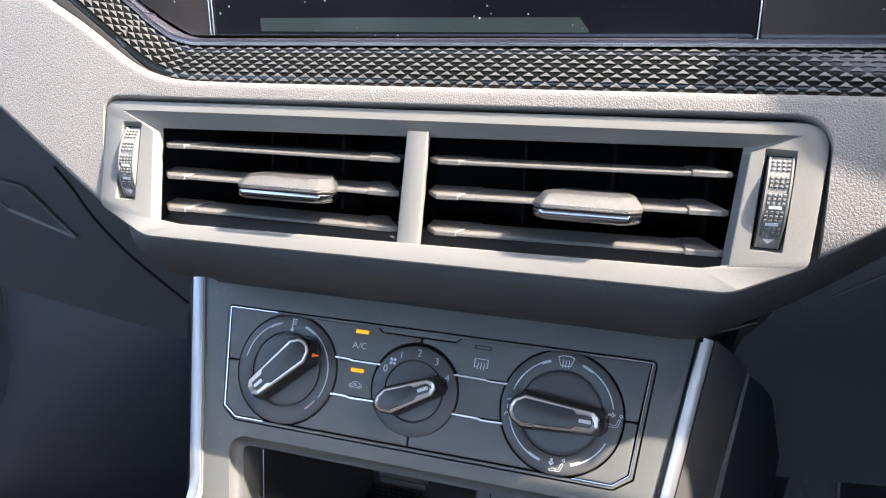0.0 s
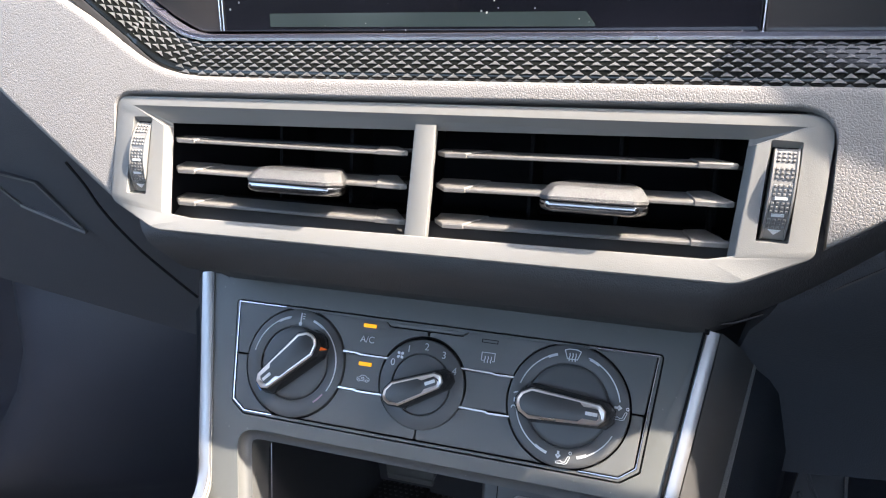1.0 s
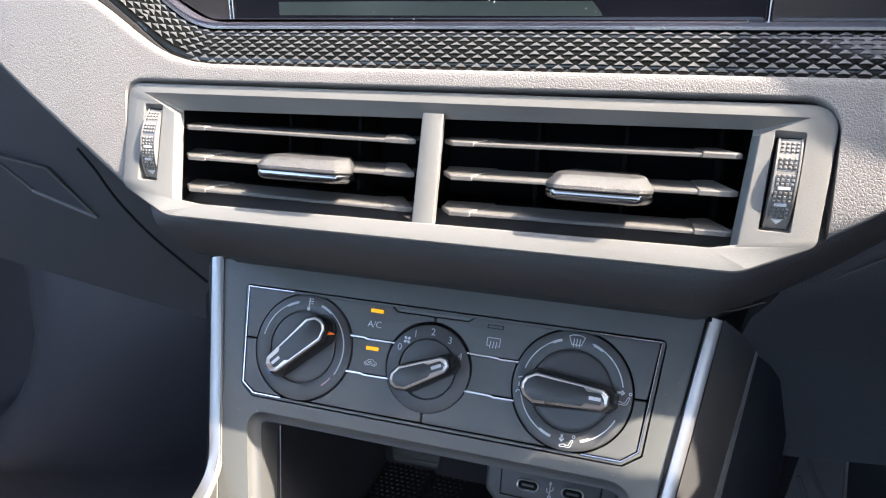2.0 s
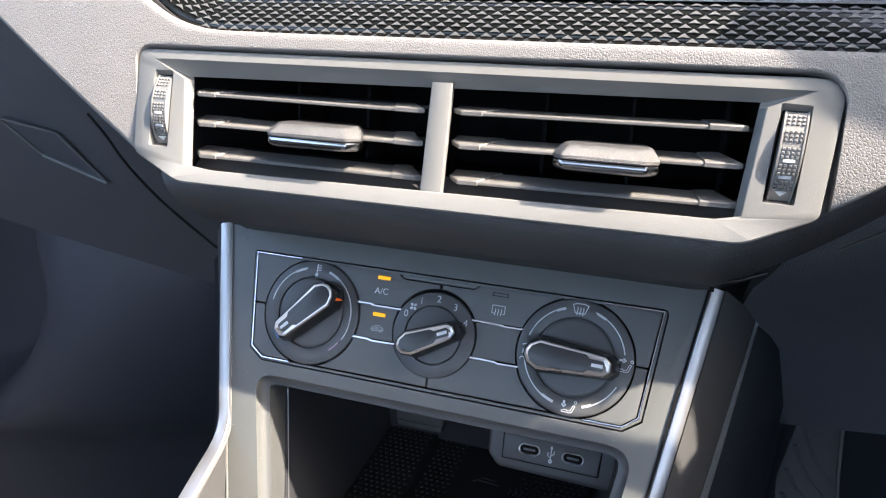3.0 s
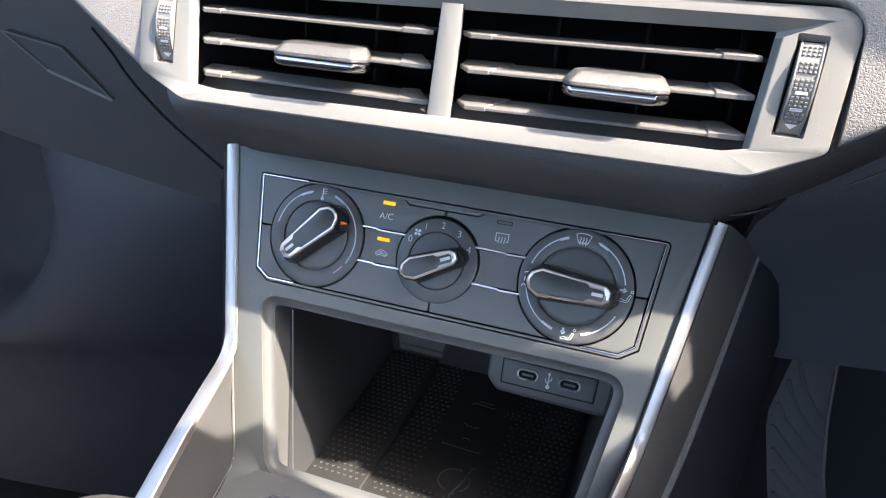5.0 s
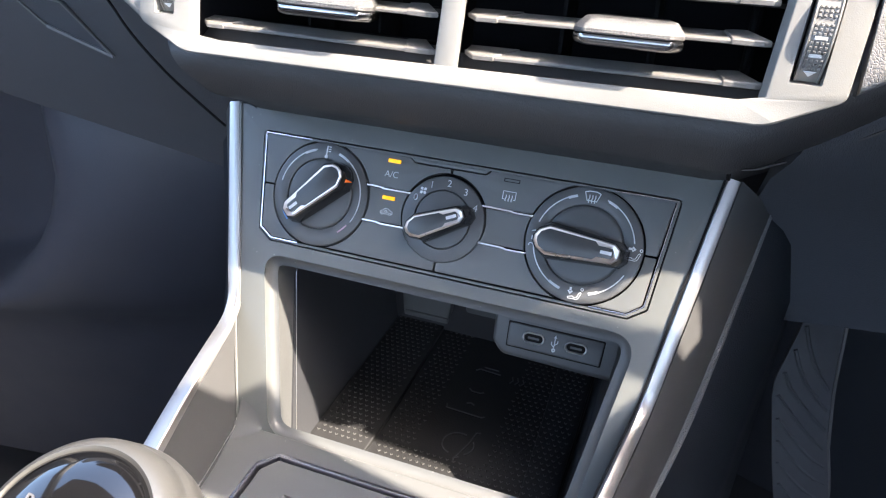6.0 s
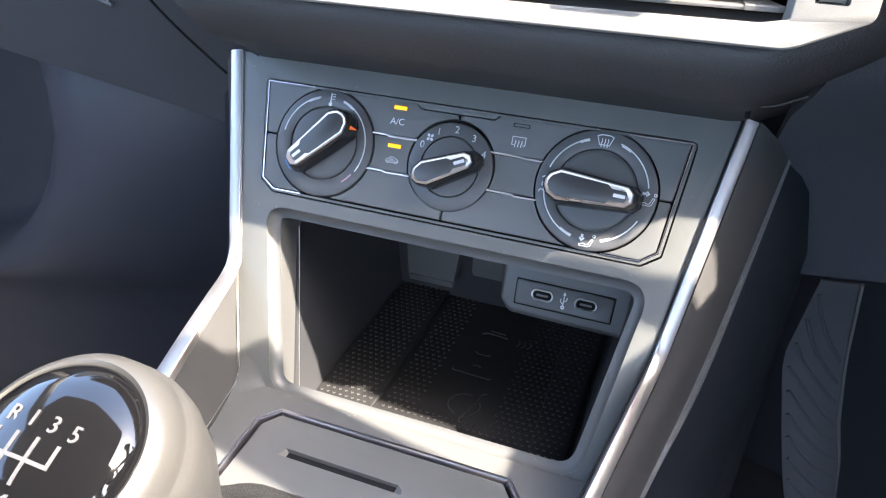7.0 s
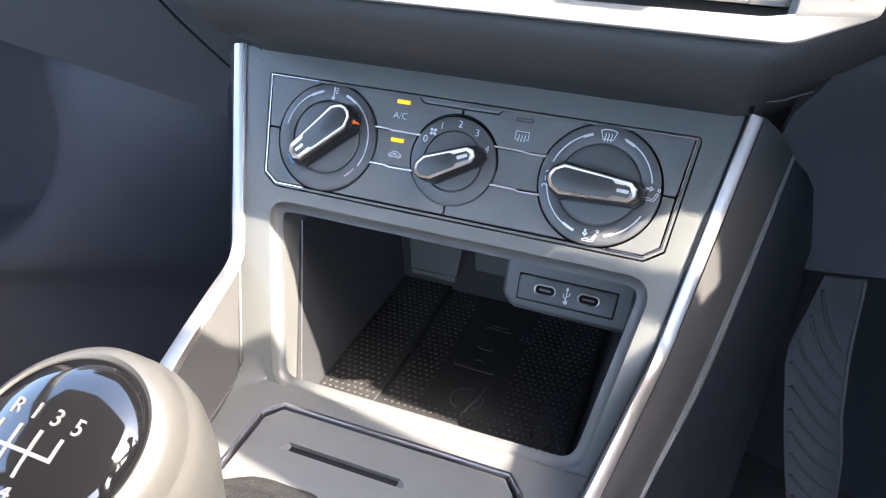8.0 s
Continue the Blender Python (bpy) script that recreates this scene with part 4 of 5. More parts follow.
# rounded lip of the tray's mouth
ring = rpoly(TRAY, TR, 10)
lips = []
for k in range(7):
    a = math.pi / 2 * k / 6
    lips.append(xz(shrink(ring, 5.0 * (1 - math.cos(a)) * 0.9 - 0.4 * (k == 0)), 5.0 * math.sin(a) - 0.02))
lips = [[pw(*p) for p in loop] for loop in lips]


def bin_loop(tl, tr, br, bl):
    return rpoly([tuple(p) for p in (tl, tr, br, bl)], [9, 9, 6, 6], 10)


front = bin_loop(pw(-82, 22, -60), pw(88, 22, -60), (75, -60, 442), (-65, -60, 442))
seamed = [p + Vector((0, 0.8, 0)) for p in front]
back = bin_loop((-74, 82, 535), (80, 82, 535), (74, 78, 442), (-65, 78, 442))
part("tray_mouth", loft([*lips, front], cap=(False, False)), CONSOLE_DARK, console, "rounded mouth of the storage tray")
cen = sum(seamed, Vector()) / len(seamed)
step = [p + (cen - p).normalized() * 0.5 for p in seamed]
part("tray_bin", loft([front, seamed, step, back], cap=(False, True)), TRAY_SHADED, console, "storage tray with its inner shade put into the colour")
part("wall_seam", sweep([(-80.2, -13, 531.5), (-74.6, -27.7, 499.9), (-69.8, -40.3, 473.4), (-66.0, -50, 453)], [(-0.16, -0.16), (0.16, -0.16), (0.16, 0.16), (-0.16, 0.16)]), STRIP_SATIN, console, "thin pale seam")
# chrome strips that edge the fascia and run on along the console
for s in (-1, 1):
    top, bend = (pw(116.3, -0.4, 12.3), pw(100.6, -0.4, -88)) if s > 0 else (pw(-118.0, -0.4, 12.3), pw(-98.0, -0.4, -88))
    low, end = Vector((s * 88.5, -109, 511)), Vector((s * 76, -176, 498))
    path = smooth_path([top, top.lerp(bend, 0.5), top.lerp(bend, 0.8), top.lerp(bend, 0.95), bend.lerp(low, 0.12), bend.lerp(low, 0.4), low, end], 5)
    sec = [(-3.0, -2.4), (-3.0, 0.2), (-2.7, 0.55), (-1.4, 0.8), (1.4, 0.8), (2.7, 0.55), (3.0, 0.2), (3.0, -2.4)]
    part("edge_strip", sweep(path, sec, up=(0.28, -1, 0.46) if s > 0 else (0, -1, 0.62), scale=[(0.86 if s > 0 else 1) + (0.5 if s < 0 else 0.0) * max(0, (i - 18) / (len(path) - 19)) for i in range(len(path))]), STRIP_SATIN, console, "satin silver edge strip", smooth=20)
    # raised line beside the strip: black for the right-hand gap, pale on the left
    inner_line = [p + Vector((-s * 3.5, 0.2, -0.4)) for p in path]
    part("strip_line", sweep(inner_line, [(-0.45, -0.8), (-0.45, 0.8), (0.45, 0.8), (0.45, -0.8)], up=(0, -1, 0.4)), GROOVE if s > 0 else VENT_GREY, console, "narrow line beside the strip")
    # outer flank: face beside the strip, an inset line and the soft side pad
    a0 = [pw(119.2, 0.2, 12.3) if s > 0 else pw(-120.8, 0.2, 12.3), pw(103.4, 0.2, -88) if s > 0 else pw(-100.8, 0.2, -88), Vector((s * 91, -109, 509)), Vector((s * 78, -176, 496))]
    b0 = [Vector((s * 134, 19, 594)), Vector((s * 118.5, -22, 508)), Vector((s * 105, -72, 480)), Vector((s * 90, -140, 455))]
    c0 = [v + Vector((s * 3.4, 4.5, -2.0)) * k for v, k in zip(b0, (0.4, 1.05, 0.6, 0.1))]
    d0 = [Vector((s * 160, 60, 540)), Vector((s * 150, 30, 420)), Vector((s * 140, -20, 330)), Vector((s * 130, -140, 300))]
    e0 = [Vector((s * 170, 120, 420)), Vector((s * 165, 90, 250)), Vector((s * 160, 20, 100)), Vector((s * 150, -140, 20))]
    A, B, C, D, E_ = [smooth_path(q, 8) for q in (a0, b0, c0, d0, e0)]
    part("side_face", sheet([A, [p.lerp(q, 0.12) + Vector((s * 0.8, -0.8, 0)) for p, q in zip(A, B)], [p.lerp(q, 0.5) + Vector((s * 1.2, -1.2, 0)) for p, q in zip(A, B)], B], 3), SIDE_SHADED, console, "smooth side face with shade put into its colour")
    part("side_seam", sheet([B, [p.lerp(q, 0.5) + Vector((s * 0.6, -0.8, 0.6)) for p, q in zip(B, C)], C], 1.5), SEAM_GRAIN, console, "grained seam edge")
    if s > 0:
        part("side_line", sweep([p + Vector((s * 0.2, -0.8, 0.4)) for p in B[:len(B) * 9 // 20]], [(-0.28, -0.28), (0.28, -0.28), (0.28, 0.28), (-0.28, 0.28)]), SEAM_GRAIN, console, "thin pale line")
    part("side_pad", sheet([C, [p.lerp(q, 0.08) + Vector((s * 4, -1, 0)) for p, q in zip(C, D)], [p.lerp(q, 0.5) + Vector((s * 8, -2, 0)) for p, q in zip(C, D)], D, E_], 4), PAD_BLACK, console, "black soft side pad")
    # inner flank between strip and console top
    f0 = [pw(s * (98.0 if s > 0 else 95.6), 0.2, -84), pw(s * (98.4 if s > 0 else 96.0), 0.4, -90), Vector((s * 86, -109, 510)), Vector((s * 74, -176, 497))]
    g0 = [pw(s * (96.4 if s > 0 else 94.6), 0.6, -86), Vector((s * 87, -63, 482)), Vector((s * 77.5, -99, 477)), Vector((s * 68, -176, 476))]
    F, G = smooth_path(f0, 6), smooth_path(g0, 6)
    part("inner_flank", sheet([F, [p.lerp(q, 0.5) + Vector((s * 1.0, 0, 0)) for p, q in zip(F, G)], G], 2), SIDE_SHADED, console, "inner flank with shade put into its colour")
# pale line for the inner flank's bright crease, and the soft corner where the fascia runs into the console top
crease = smooth_path([(-83.9, -71.4, 480.6), (-82.7, -75.2, 478.6), (-80.1, -88.7, 478.9), (-77.5, -103, 478.9), (-73.5, -128, 478.6)], 5)
part("flank_line", sweep(crease, [(-0.22, -0.22), (0.22, -0.22), (0.22, 0.22), (-0.22, 0.22)]), STRIP_SATIN, console, "thin pale line along the crease")
corner = []
for i in range(13):
    x, far = -84.0 + 1.2 * i, 11.0 * (1 - (i / 12) ** 2) + 0.3
    up_, foot_, knee = Vector((x, -70.9 + 0.5 * far, 477.6 + 0.866 * far)), Vector((x, -70.9 - far, 477.6)), Vector((x, -70.9, 477.6))
    corner.append([up_.lerp(knee, k / 8).lerp(knee.lerp(foot_, k / 8), k / 8) for k in range(9)] + [knee + Vector((0, 1.5, -1.5))])
part("corner_fillet", loft(corner), CONSOLE_DARK, console, "soft corner of the fascia", smooth=80)
# console top round the lid
topl = rpoly([(-86, -71), (86, -71), (77.5, -99), (68, -176), (64, -420), (-64, -420), (-68, -176), (-77.5, -99)], [2, 2, 20, 20, 2, 2, 20, 20], 4)
LID = [(-61.5, -90), (-54, -81), (54, -81), (61.5, -90), (58, -236), (-58, -236)]
bm = cut(plate(topl, 477.5, 440, 1.0, axis="z"), plate(rpoly(LID, [3, 3, 3, 3, 8, 8], 4), 500, 456, axis="z"))
part("top_plate", bm, CONSOLE_DARK, console, "dark satin console top")
tunnel = box(-120, 120, -420, -40, 20, 440, 20)
part("tunnel", tunnel, CARPET, console, "carpeted tunnel under the console")

holder = thing("card_holder", "dark satin console lid with a card slot and a chrome outline", "console lid", kind="structure")
inl = rpoly(LID, [3, 3, 3, 3, 8, 8], 4)
inner = rpoly([(-57.6, -92), (-52.2, -84.4), (52.2, -84.4), (57.6, -92), (54.4, -232), (-54.4, -232)], [2, 2, 2, 2, 5, 5], 4)
bm = plate(inner, 477.2, 456.2, 0.8, axis="z")
slot = plate([(-38, -105.0), (12, -105.0), (12, -101.4), (-38, -101.4)], 500, 450, axis="z")
nick = loft([xy([(-46, -105.4), (20, -105.4), (14, -100.8), (-42, -100.2)], 480), xy([(-38.4, -105.1), (12.4, -105.1), (12, -101.3), (-38, -101.3)], 475.2)])
part("lid", cut(bm, slot, nick), CONSOLE_DARK, holder, "dark satin lid")
part("outline", loft([xy(shrink(inl, 0.3), 474), xy(shrink(inl, 0.3), 477.6), xy(shrink(inl, 0.9), 478.3), xy(shrink(inl, 1.7), 478.3), xy(shrink(inl, 2.2), 477.4), xy(shrink(inl, 2.2), 474)], cap=(False, False)), DARK_CHROME, holder, "dark chrome outline")

# black block just under the lid's face stands in for the slot's deep shade
part("slot_shade", box(-38.0, 12.0, -105.0, -101.4, 456.5, 475.6), DUCT, holder)

# ---- storage tray contents ----
mat_ = thing("tray_mat", "black rubber mat with small raised studs in the tray", "mat", Matrix.Translation((-0.0035, 0.007, -0.008)))
part("mat_base", plate(rpoly([(-62, -57), (73, -57), (73, 76), (-62, 76)], 4, 4), 452, 450.2, 0.5, axis="z"), RUBBER, mat_, "black rubber mat")
part("mat_step", plate(rpoly([(-62, -56), (-29.5, -56), (-27.5, -20), (-28.5, 74), (-61, 74)], 2, 3), 454.6, 451, 0.7, axis="z"), RUBBER, mat_)
part("mat_step", plate(rpoly([(55, -56), (72, -56), (72, 74), (50, 74)], 2, 3), 452.9, 451, 0.5, axis="z"), RUBBER, mat_)
# small chevrons in staggered rows
bm = bmesh.new()
for j in range(31):
    for i in range(40):
        x, y = -59 + 3.6 * i + (1.8 if j % 2 else 0), -41.0 + 3.7 * j
        side = -28.4
        if abs(x - side) < 2.2 or x > 69 or -8 < x < 32 and y > -30:
            continue
        z = 454.5 if x < side else 452.8 if x > 54 else 451.9
        for k in (-1, 1):
            base = [(x, y - 0.75), (x + k * 0.9, y + 0.25), (x + k * 0.8, y + 0.7), (x, y - 0.15)]
            crest = [(x, y - 0.6), (x + k * 0.8, y + 0.35), (x + k * 0.7, y + 0.5), (x, y - 0.35)]
            if k < 0:
                base.reverse()
                crest.reverse()
            loft([xy(base, z), xy(crest, z + 0.6)], bm)
part("studs", bm, MAT_STUD, mat_)["kind"] = "stuff"
# charging mark on the mat
bm = bmesh.new()


def flat_line(pts, w, bm, z=452.0):
    for a, b in zip(pts, pts[1:]):
        a, b = Vector(a) + Vector((-4.5, -4)), Vector(b) + Vector((-4.5, -4))
        t = (b - a).normalized()
        o = Vector((-t[1], t[0])) * w / 2
        q = [a + o, b + o, b - o, a - o]
        loft([xy(q, z), xy(q, z + 0.5)], bm)
    return bm


flat_line([(19 + 8.6 * math.cos(radians(a)), -17 + 8 * math.sin(radians(a))) for a in range(75, 262, 11)], 0.6, bm)
flat_line([(19 + 8.6 * math.cos(radians(a)), -17 + 8 * math.sin(radians(a))) for a in range(-50, 32, 10)], 0.6, bm)
flat_line([(20.5, -30), (20.0, -27), (22.2, -25.5)], 0.7, bm)
flat_line([(20.6, -26), (24.2, -15), (25.6, -6), (28, -5.2)], 0.6, bm)
flat_line([(2.6, 10), (3.4, 7.4), (24.6, 6.4), (26, 7.4)], 0.7, bm)
flat_line([(13, 14.6), (15.4, 15.6), (17.6, 14.4)], 0.6, bm)
flat_line([(10.5, 27), (12.5, 25.4), (17.5, 25.2), (19.5, 26.4)], 0.7, bm)
flat_line([(9, 44), (11, 46), (24, 45)], 0.7, bm)
flat_line([(13, 48.5), (22, 48.2)], 0.6, bm)
for k in range(3):
    flat_line([(31 + 3.2 * k, 40), (32.4 + 3.4 * k, 43), (31.4 + 3.2 * k, 46)], 0.6, bm)
part("charging_mark", bm, STUD, mat_, "raised charging mark")

usb = thing("usb_socket_panel", "dark panel with two oval charging sockets in the tray", "socket panel", PM)
part("housing", plate(rpoly([(17, -50), (96, -50), (92, -86), (86, -89), (25, -88), (19, -82)], [2, 2, 4, 4, 6, 5], 4), 61, 110, 2.5), KNOB_DARK, usb, "dark rounded housing")
part("plate_gap", plate(rpoly([(26.2, -69.8), (76.6, -69.8), (76.0, -83.2), (26.8, -83.2)], 0.8, 3), 60.9, 66), GROOVE, usb)
part("plate", plate(rpoly([(26.8, -70.4), (76.0, -70.4), (75.4, -82.6), (27.4, -82.6)], 0.8, 3), 60.2, 66, 0.4), KNOB_DARK, usb, "dark socket plate")


def stadium(cx, cz, w, h, n=10):
    r = h / 2
    return [(cx + w / 2 - r + r * math.cos(radians(a)), cz + r * math.sin(radians(a))) for a in [-90 + 180 * i / n for i in range(n + 1)]] + [(cx - w / 2 + r + r * math.cos(radians(a)), cz + r * math.sin(radians(a))) for a in [90 + 180 * i / n for i in range(n + 1)]]


for cx in (40.6, 62.6):
    o, i1, i2 = stadium(cx, -76.3, 11.4, 5.8), stadium(cx, -76.3, 9.8, 4.2), stadium(cx, -76.3, 9.4, 3.8)
    sock = part("socket", loft([xz(o, 60.4), xz(o, 59.7), xz(stadium(cx, -76.3, 10.8, 5.2), 59.4), xz(i1, 59.6), xz(i2, 61.0)], cap=(False, False)), COLLAR, usb, "oval charging socket with a metal collar")
    part("well", loft([xz(i2, 59.95), xz(i2, 60.15)]), GROOVE, sock)
    part("tongue", plate(rpoly([(cx - 3.0, -76.9), (cx + 3.0, -76.9), (cx + 3.0, -75.8), (cx - 3.0, -75.8)], 0.3, 2), 59.75, 60.4), BUTTON_DARK, sock)
UY = 59.95
UX, UZ = 51.6, -76.3
bm = ribbon([(UX, UZ - 3.4), (UX, UZ + 3.2)], 0.45, UY)
ribbon(arc(UX, UZ - 3.6, 0.7, 0, 360, 8), 0.7, UY, bm)
ribbon([(UX, UZ - 2.2), (UX - 1.5, UZ - 0.9), (UX - 1.5, UZ + 0.5)], 0.4, UY, bm)
ribbon([(UX, UZ - 1.0), (UX + 1.5, UZ + 0.2), (UX + 1.5, UZ + 1.5)], 0.4, UY, bm)
ribbon([(UX - 0.6, UZ + 2.5), (UX, UZ + 3.7), (UX + 0.6, UZ + 2.5)], 0.45, UY, bm)
part("symbol", bm, WHITE, usb, "white plug symbol")
bracket = thing("tray_bracket", "black moulded bracket hanging at the back of the tray", "bracket")
part("bracket_body", loft([xz(rpoly([(-60, 540), (-14, 540), (-27, 458), (-57, 458)], 1.5, 3), y) for y in (84, 71, 70)]), FRAME_DARK, bracket)
part("bracket_foot", box(-56.5, -26.5, 68.4, 72, 456, 460, 1.2), FRAME_DARK, bracket)
part("bracket_side", box(-14, 30, 66, 84, 470, 540, 2.0), FRAME_DARK, bracket)

# ---- gear lever ----
gear = thing("gear_lever", "gear lever with satin shell, glossy black shift map and leather boot", "gear lever", Matrix.Translation((-0.015, -0.2065, 0.0)))
KT = Matrix.Translation((0.0006, 0.0042, 0.5717)) @ Matrix.Rotation(radians(22), 4, "X")
shell = part("shell", lathe([(11.0, -52), (13.0, -44), (16.6, -30), (21.4, -14), (25.2, -2), (26.9, 8), (27.0, 13), (26.4, 16.2), (25.6, 17.4), (25.4, 18.2), (25.3, 20.0), (24.3, 23.2), (22.4, 25.5), (21.0, 26.2), (20.0, 25.4)], 72, "z"), KNOB_SATIN, gear, "satin cream metallic shell", m=KT)
cap = part("cap", lathe([(20.2, 22), (20.2, 25.2), (19.3, 27.0), (16.8, 29.0), (12.5, 30.7), (7, 31.6), (1, 31.9)], 72, "z"), CAP_GLOSS, shell, "glossy black shift map")


def on_cap(x, y):
    return 32.0 - (x * x + y * y) * 0.0078


for s_, x, y in (("R", -8.2, 3.4), ("1", -2.9, 3.5), ("3", 2.6, 3.4), ("5", 8.0, 3.0), ("2", -3.8, -12.2), ("4", 1.6, -12.4)):
    part("digit", solid_text(s_, 5.0, 0, 0, 0, bmesh.new(), m=Matrix.Translation((x, y, on_cap(x, y))), bold=0.05), GEAR_PRINT, cap, "white gear mark")
for pts in ([(-9.4, 0.3), (-9.4, -4.3)], [(-4.2, 0.4), (-4.2, -9.3)], [(1.2, 0.4), (1.2, -9.5)], [(6.6, 0.1), (6.6, -4.5)], [(-9.8, -4.3), (7.0, -4.5)]):
    a, b = Vector(pts[0]), Vector(pts[1])
    bm = bmesh.new()
    o = Vector((-(b - a)[1], (b - a)[0])).normalized() * 0.42
    rows = []
    for k in range(9):
        p = a.lerp(b, k / 8)
        u, v = p + o, p - o
        rows.append([Vector((u[0], u[1], on_cap(*u) - 0.1)), Vector((v[0], v[1], on_cap(*v) - 0.1)), Vector((v[0], v[1], on_cap(*v) + 0.1)), Vector((u[0], u[1], on_cap(*u) + 0.1))])
    part("shift_line", loft(rows, bm), GEAR_PRINT, cap, "white shift pattern line")
prof = []
for k in range(26):
    t = k / 25
    prof.append((68 - 57 * t ** 1.15 + 1.6 * math.sin(t * 20), 475 + 46 * t ** 1.1 + 1.0 * math.sin(t * 20 + 1)))
bm = lathe(prof, 72, "z")
for v in bm.verts:
    d = noise.noise(v.co * 0.04) * 2.2 + noise.noise(v.co * 0.12) * 0.8
    v.co += Vector((v.co.x, v.co.y, 0)).normalized() * d + Vector((0, 0, d * 0.4))
    v.co.x *= 0.80
bm.transform(Matrix.Translation((-14, 19, 0)))
part("boot", bm, material("boot_leather", (0.014, 0.014, 0.014), 0.45, grain=0.5, grain_size=700, kind="leather"), gear, "creased black leather boot")

# ---- glove box insert on the passenger's side ----
glove = thing("glovebox_handle", "dark recessed glove box handle with highlight strips along its rim", "handle")
quad = [(-249, 4, 656.5), (-212, 5, 651), (-187, 7, 626), (-228, 8, 637)]
bm = loft([[Vector(p) + Vector((0, 6, 0)) for p in quad], [Vector(p) - Vector((0, 3, 0)) for p in quad]])
part("handle_plate", bm, SOFT_DARK, glove)
# paler strips round the handle stand in for the highlights on its rim
part("handle_edge", sweep([Vector(quad[3]) + Vector((0, -4, 0)), Vector(quad[2]) + Vector((0, -4, 0))], [(-0.7, -0.7), (0.7, -0.7), (0.7, 0.7), (-0.7, 0.7)]), HANDLE_GLINT, glove, "thin strip standing for a highlight")

part("handle_edge", sweep([Vector(quad[0]) + Vector((0, -4, 0)), Vector(quad[1]) + Vector((0, -4, 0)), Vector(quad[2]) + Vector((0, -4, 0))], [(-0.5, -0.5), (0.5, -0.5), (0.5, 0.5), (-0.5, 0.5)]), CONSOLE_DARK, glove, "thin grey strip standing for a rim highlight")
part("handle_edge", sweep([Vector(quad[3]) + Vector((0, -4, 0)), Vector(quad[0]) + Vector((0, -4, 0))], [(-0.5, -0.5), (0.5, -0.5), (0.5, 0.5), (-0.5, 0.5)]), CONSOLE_DARK, glove, "thin grey strip standing for a rim highlight")

# ---- footwells ----
rest = thing("footrest", "black ribbed rubber footrest beside the console", "footrest")
REST = [(440, 196, 222, 205), (370, 188, 232, 215), (300, 204, 247, 228), (250, 217, 262, 240), (180, 238, 275, 242), (120, 256, 285, 244)]


def rest_at(u, z):
    """A point of the footrest's face: u runs across it, z is its height."""
    for (z0, l0, r0, y0), (z1, l1, r1, y1) in zip(REST, REST[1:]):
        if z >= z1 or z1 == 120:
            k = max(0, min(1, (z0 - z) / (z0 - z1)))
            left_, right_, far = l0 + (l1 - l0) * k, r0 + (r1 - r0) * k, y0 + (y1 - y0) * k
            return Vector((left_ + (right_ - left_) * u, 200 + (far - 200) * u * u, z))


part("plate", sheet([[rest_at(i / 8, 440 - 16 * j) for i in range(9)] for j in range(21)], 2), FOOT_BLACK, rest)
for k in range(13):
    z = 436 - 22 * k
    rib = [rest_at(u, z - 75 * u) + Vector((0, -2.4, 0)) for u in (0.1, 0.3, 0.5, 0.7, 0.9)]
    part("rib", sweep(rib, [(-2.0, -1.5), (2.0, -1.5), (0.8, 1.0), (-0.8, 1.0)], up=(0, -1, 0)), FOOT_BLACK, rest)
edge = [rest_at(1, 440 - 20 * k) + Vector((0, -3.0, 0)) for k in range(17)]
# highlight along the footrest's edge, put in as a paler strip
part("edge", sweep(edge, [(-1.2, -1.5), (1.2, -1.5), (0.9, 1.5), (-0.9, 1.5)], up=(0, -1, 0)), WHEEL_GREY, rest, "lighter edge strip standing for a highlight")

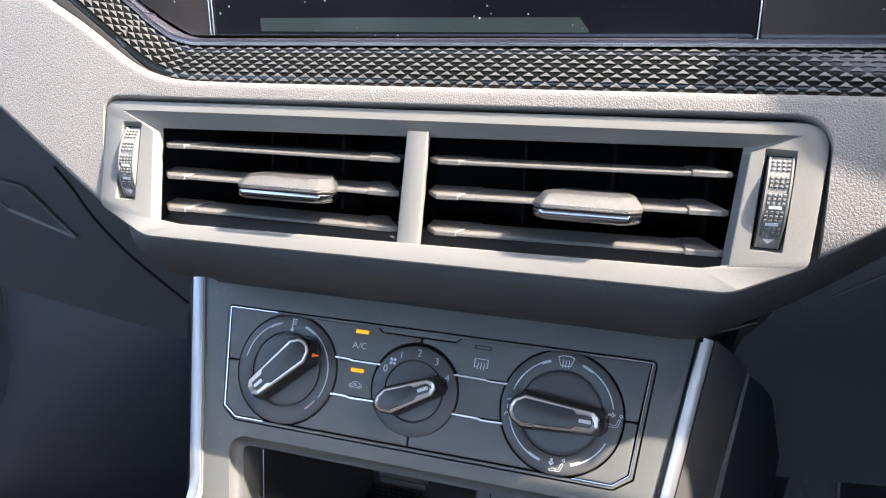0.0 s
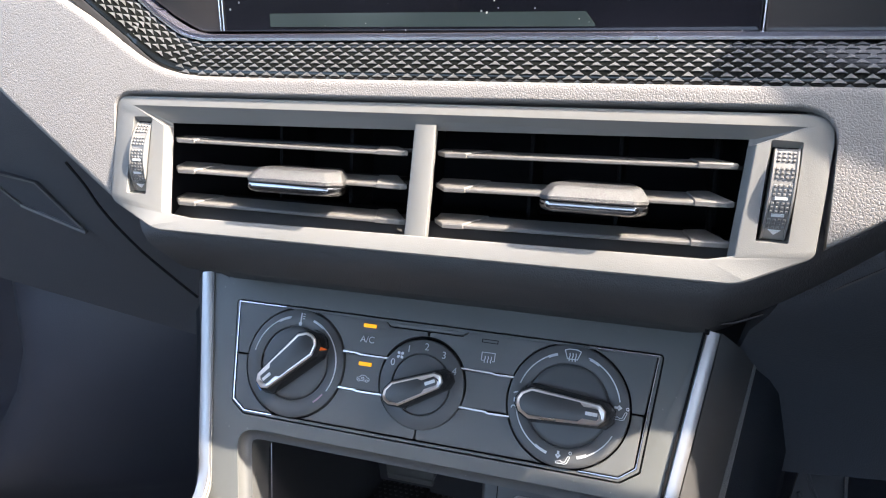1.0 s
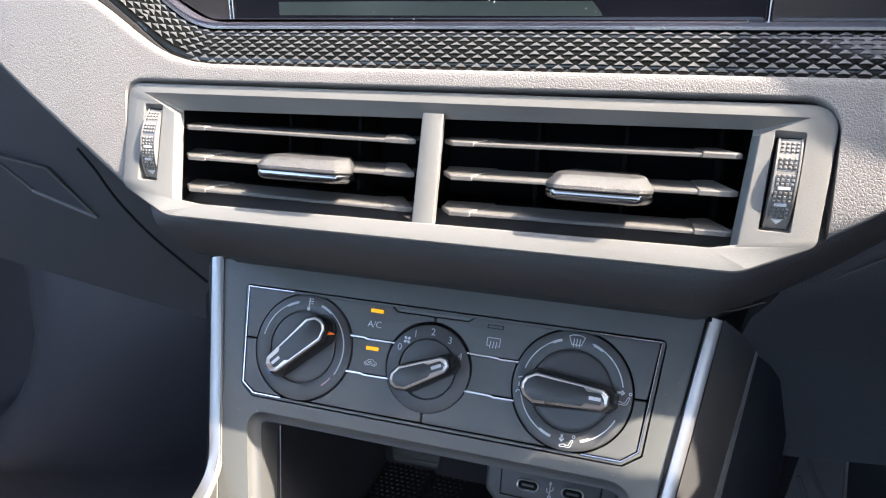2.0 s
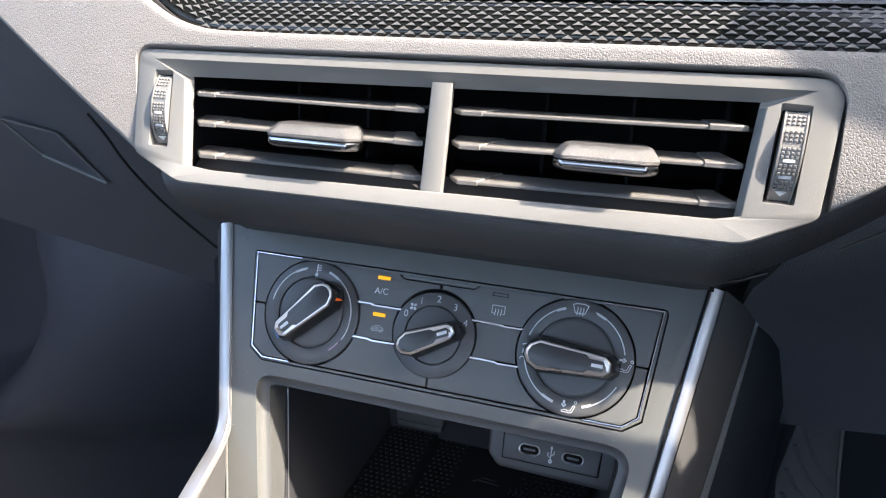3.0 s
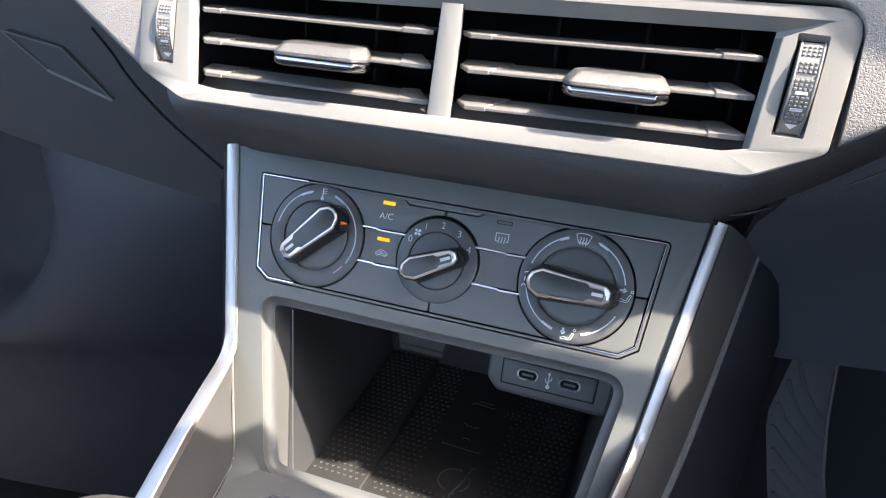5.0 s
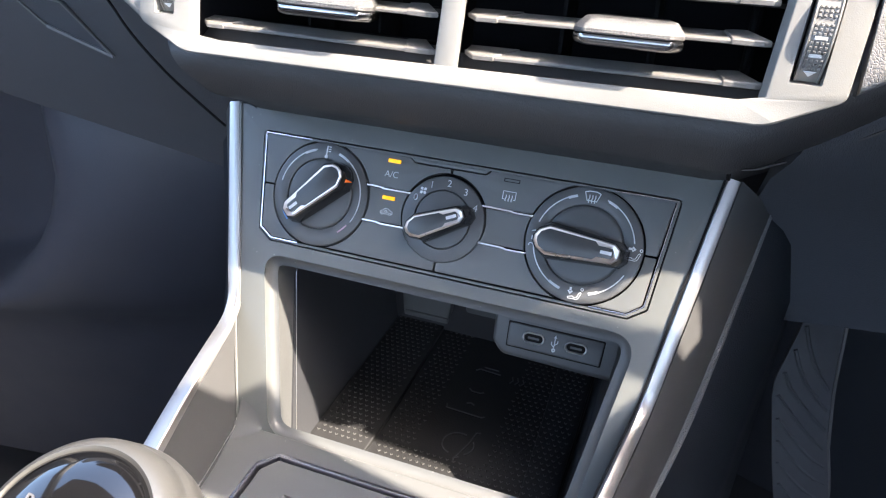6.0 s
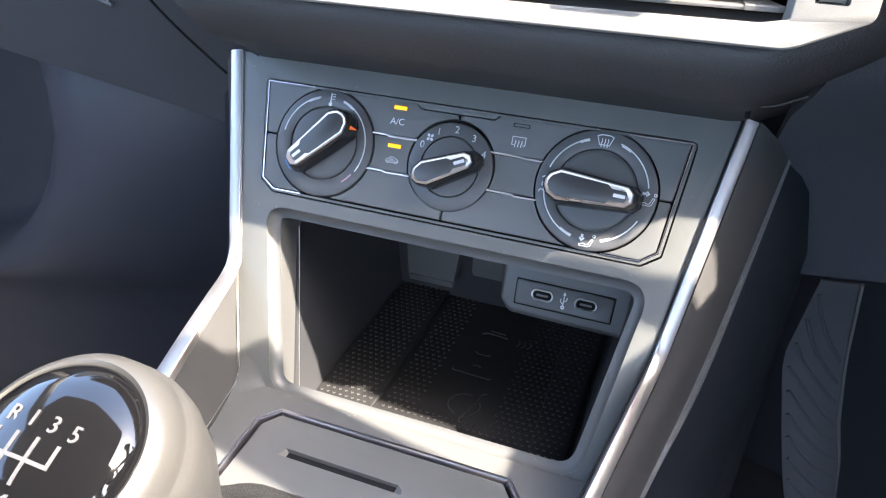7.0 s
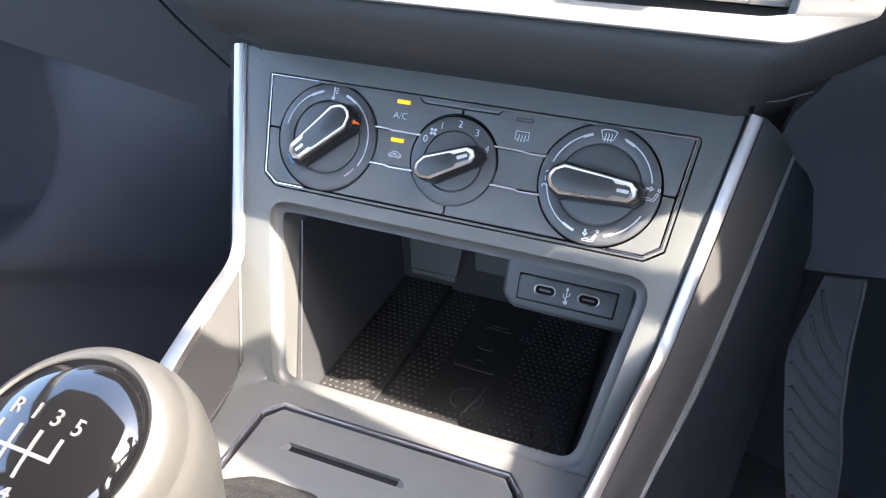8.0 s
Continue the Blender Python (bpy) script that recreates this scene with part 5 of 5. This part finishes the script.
# ---- raised triangles of the patterned strip ----
def stud_mesh():
    bm = bmesh.new()
    w, h = 2.15, 0.86
    lo = [Vector((-w, -h, -0.1)), Vector((0, -h * 0.7, -0.1)), Vector((w, -h, -0.1)), Vector((0, h, -0.1))]
    hi = [Vector((-w * 0.93, -h * 0.95, 0.42)), Vector((0, -h * 0.68, 0.36)), Vector((w * 0.93, -h * 0.95, 0.42)), Vector((0, h * 0.92, 0.02))]
    loft([lo, hi], bm, cap=(False, True))
    bmesh.ops.recalc_face_normals(bm, faces=bm.faces)
    bm.transform(Matrix.Scale(0.001, 4))
    me = bpy.data.meshes.new("triangle")
    bm.to_mesh(me)
    bm.free()
    me.materials.append(STUD)
    return me


def spine_at(s):
    """The place s millimetres along the strip's upper edge from its right end."""
    for (p, d), (q, e) in zip(SPINE, SPINE[1:]):
        far = (q - p).length
        if s <= far:
            return p.lerp(q, s / far), d.lerp(e, s / far)
        s -= far
    return SPINE[-1]


STUD_ME = stud_mesh()
LENGTH = sum((b[0] - a[0]).length for a, b in zip(SPINE, SPINE[1:]))
face = [Vector((fy, fz)) for _, fy, fz in FACE]
runs = [0.0]
for a, b in zip(face, face[1:]):
    runs.append(runs[-1] + (b - a).length)
rest_bm, count = bmesh.new(), 0
PITCH, ROW = 5.85, 1.62
for r in range(10):
    d = 2.3 + ROW * r
    k = max(i for i in range(len(runs) - 1) if runs[i] <= d)
    w = (d - runs[k]) / (runs[k + 1] - runs[k])
    f = face[k].lerp(face[k + 1], w)
    slope = (face[k + 1] - face[k]).normalized()
    s = 2.8 * (r % 2)
    while s < LENGTH - 4:
        p, down = spine_at(s)
        if p.x < -98 and d > 12.5:
            break
        q, _ = spine_at(s + 0.5)
        at = p + Vector((0, f[0], 0)) - down * f[1]
        xa = -(q - p).normalized()
        ya = -(Vector((0, slope[0], 0)) - down * slope[1]).normalized()
        za = xa.cross(ya).normalized()
        if za.y > 0 and za.z < 0.3:
            za = -za
            xa = -xa
        m = Matrix((xa, ya, za)).transposed().to_4x4()
        m.translation = at * 0.001
        if -96 < at.x < 160 and count < 300 and r < 7:
            ob = new("triangle", STUD_ME)
            ob.parent = strip
            ob.matrix_basis = m
            count += 1
        else:
            own = bmesh.new()
            own.from_mesh(STUD_ME)
            own.transform(m)
            tmp = bpy.data.meshes.new("m")
            own.to_mesh(tmp)
            own.free()
            rest_bm.from_mesh(tmp)
            bpy.data.meshes.remove(tmp)
        s += PITCH
me = bpy.data.meshes.new("triangles")
rest_bm.to_mesh(me)
rest_bm.free()
me.materials.append(STUD)
ob = new("triangle_field", me)
ob.parent = strip
ob["kind"] = "stuff"
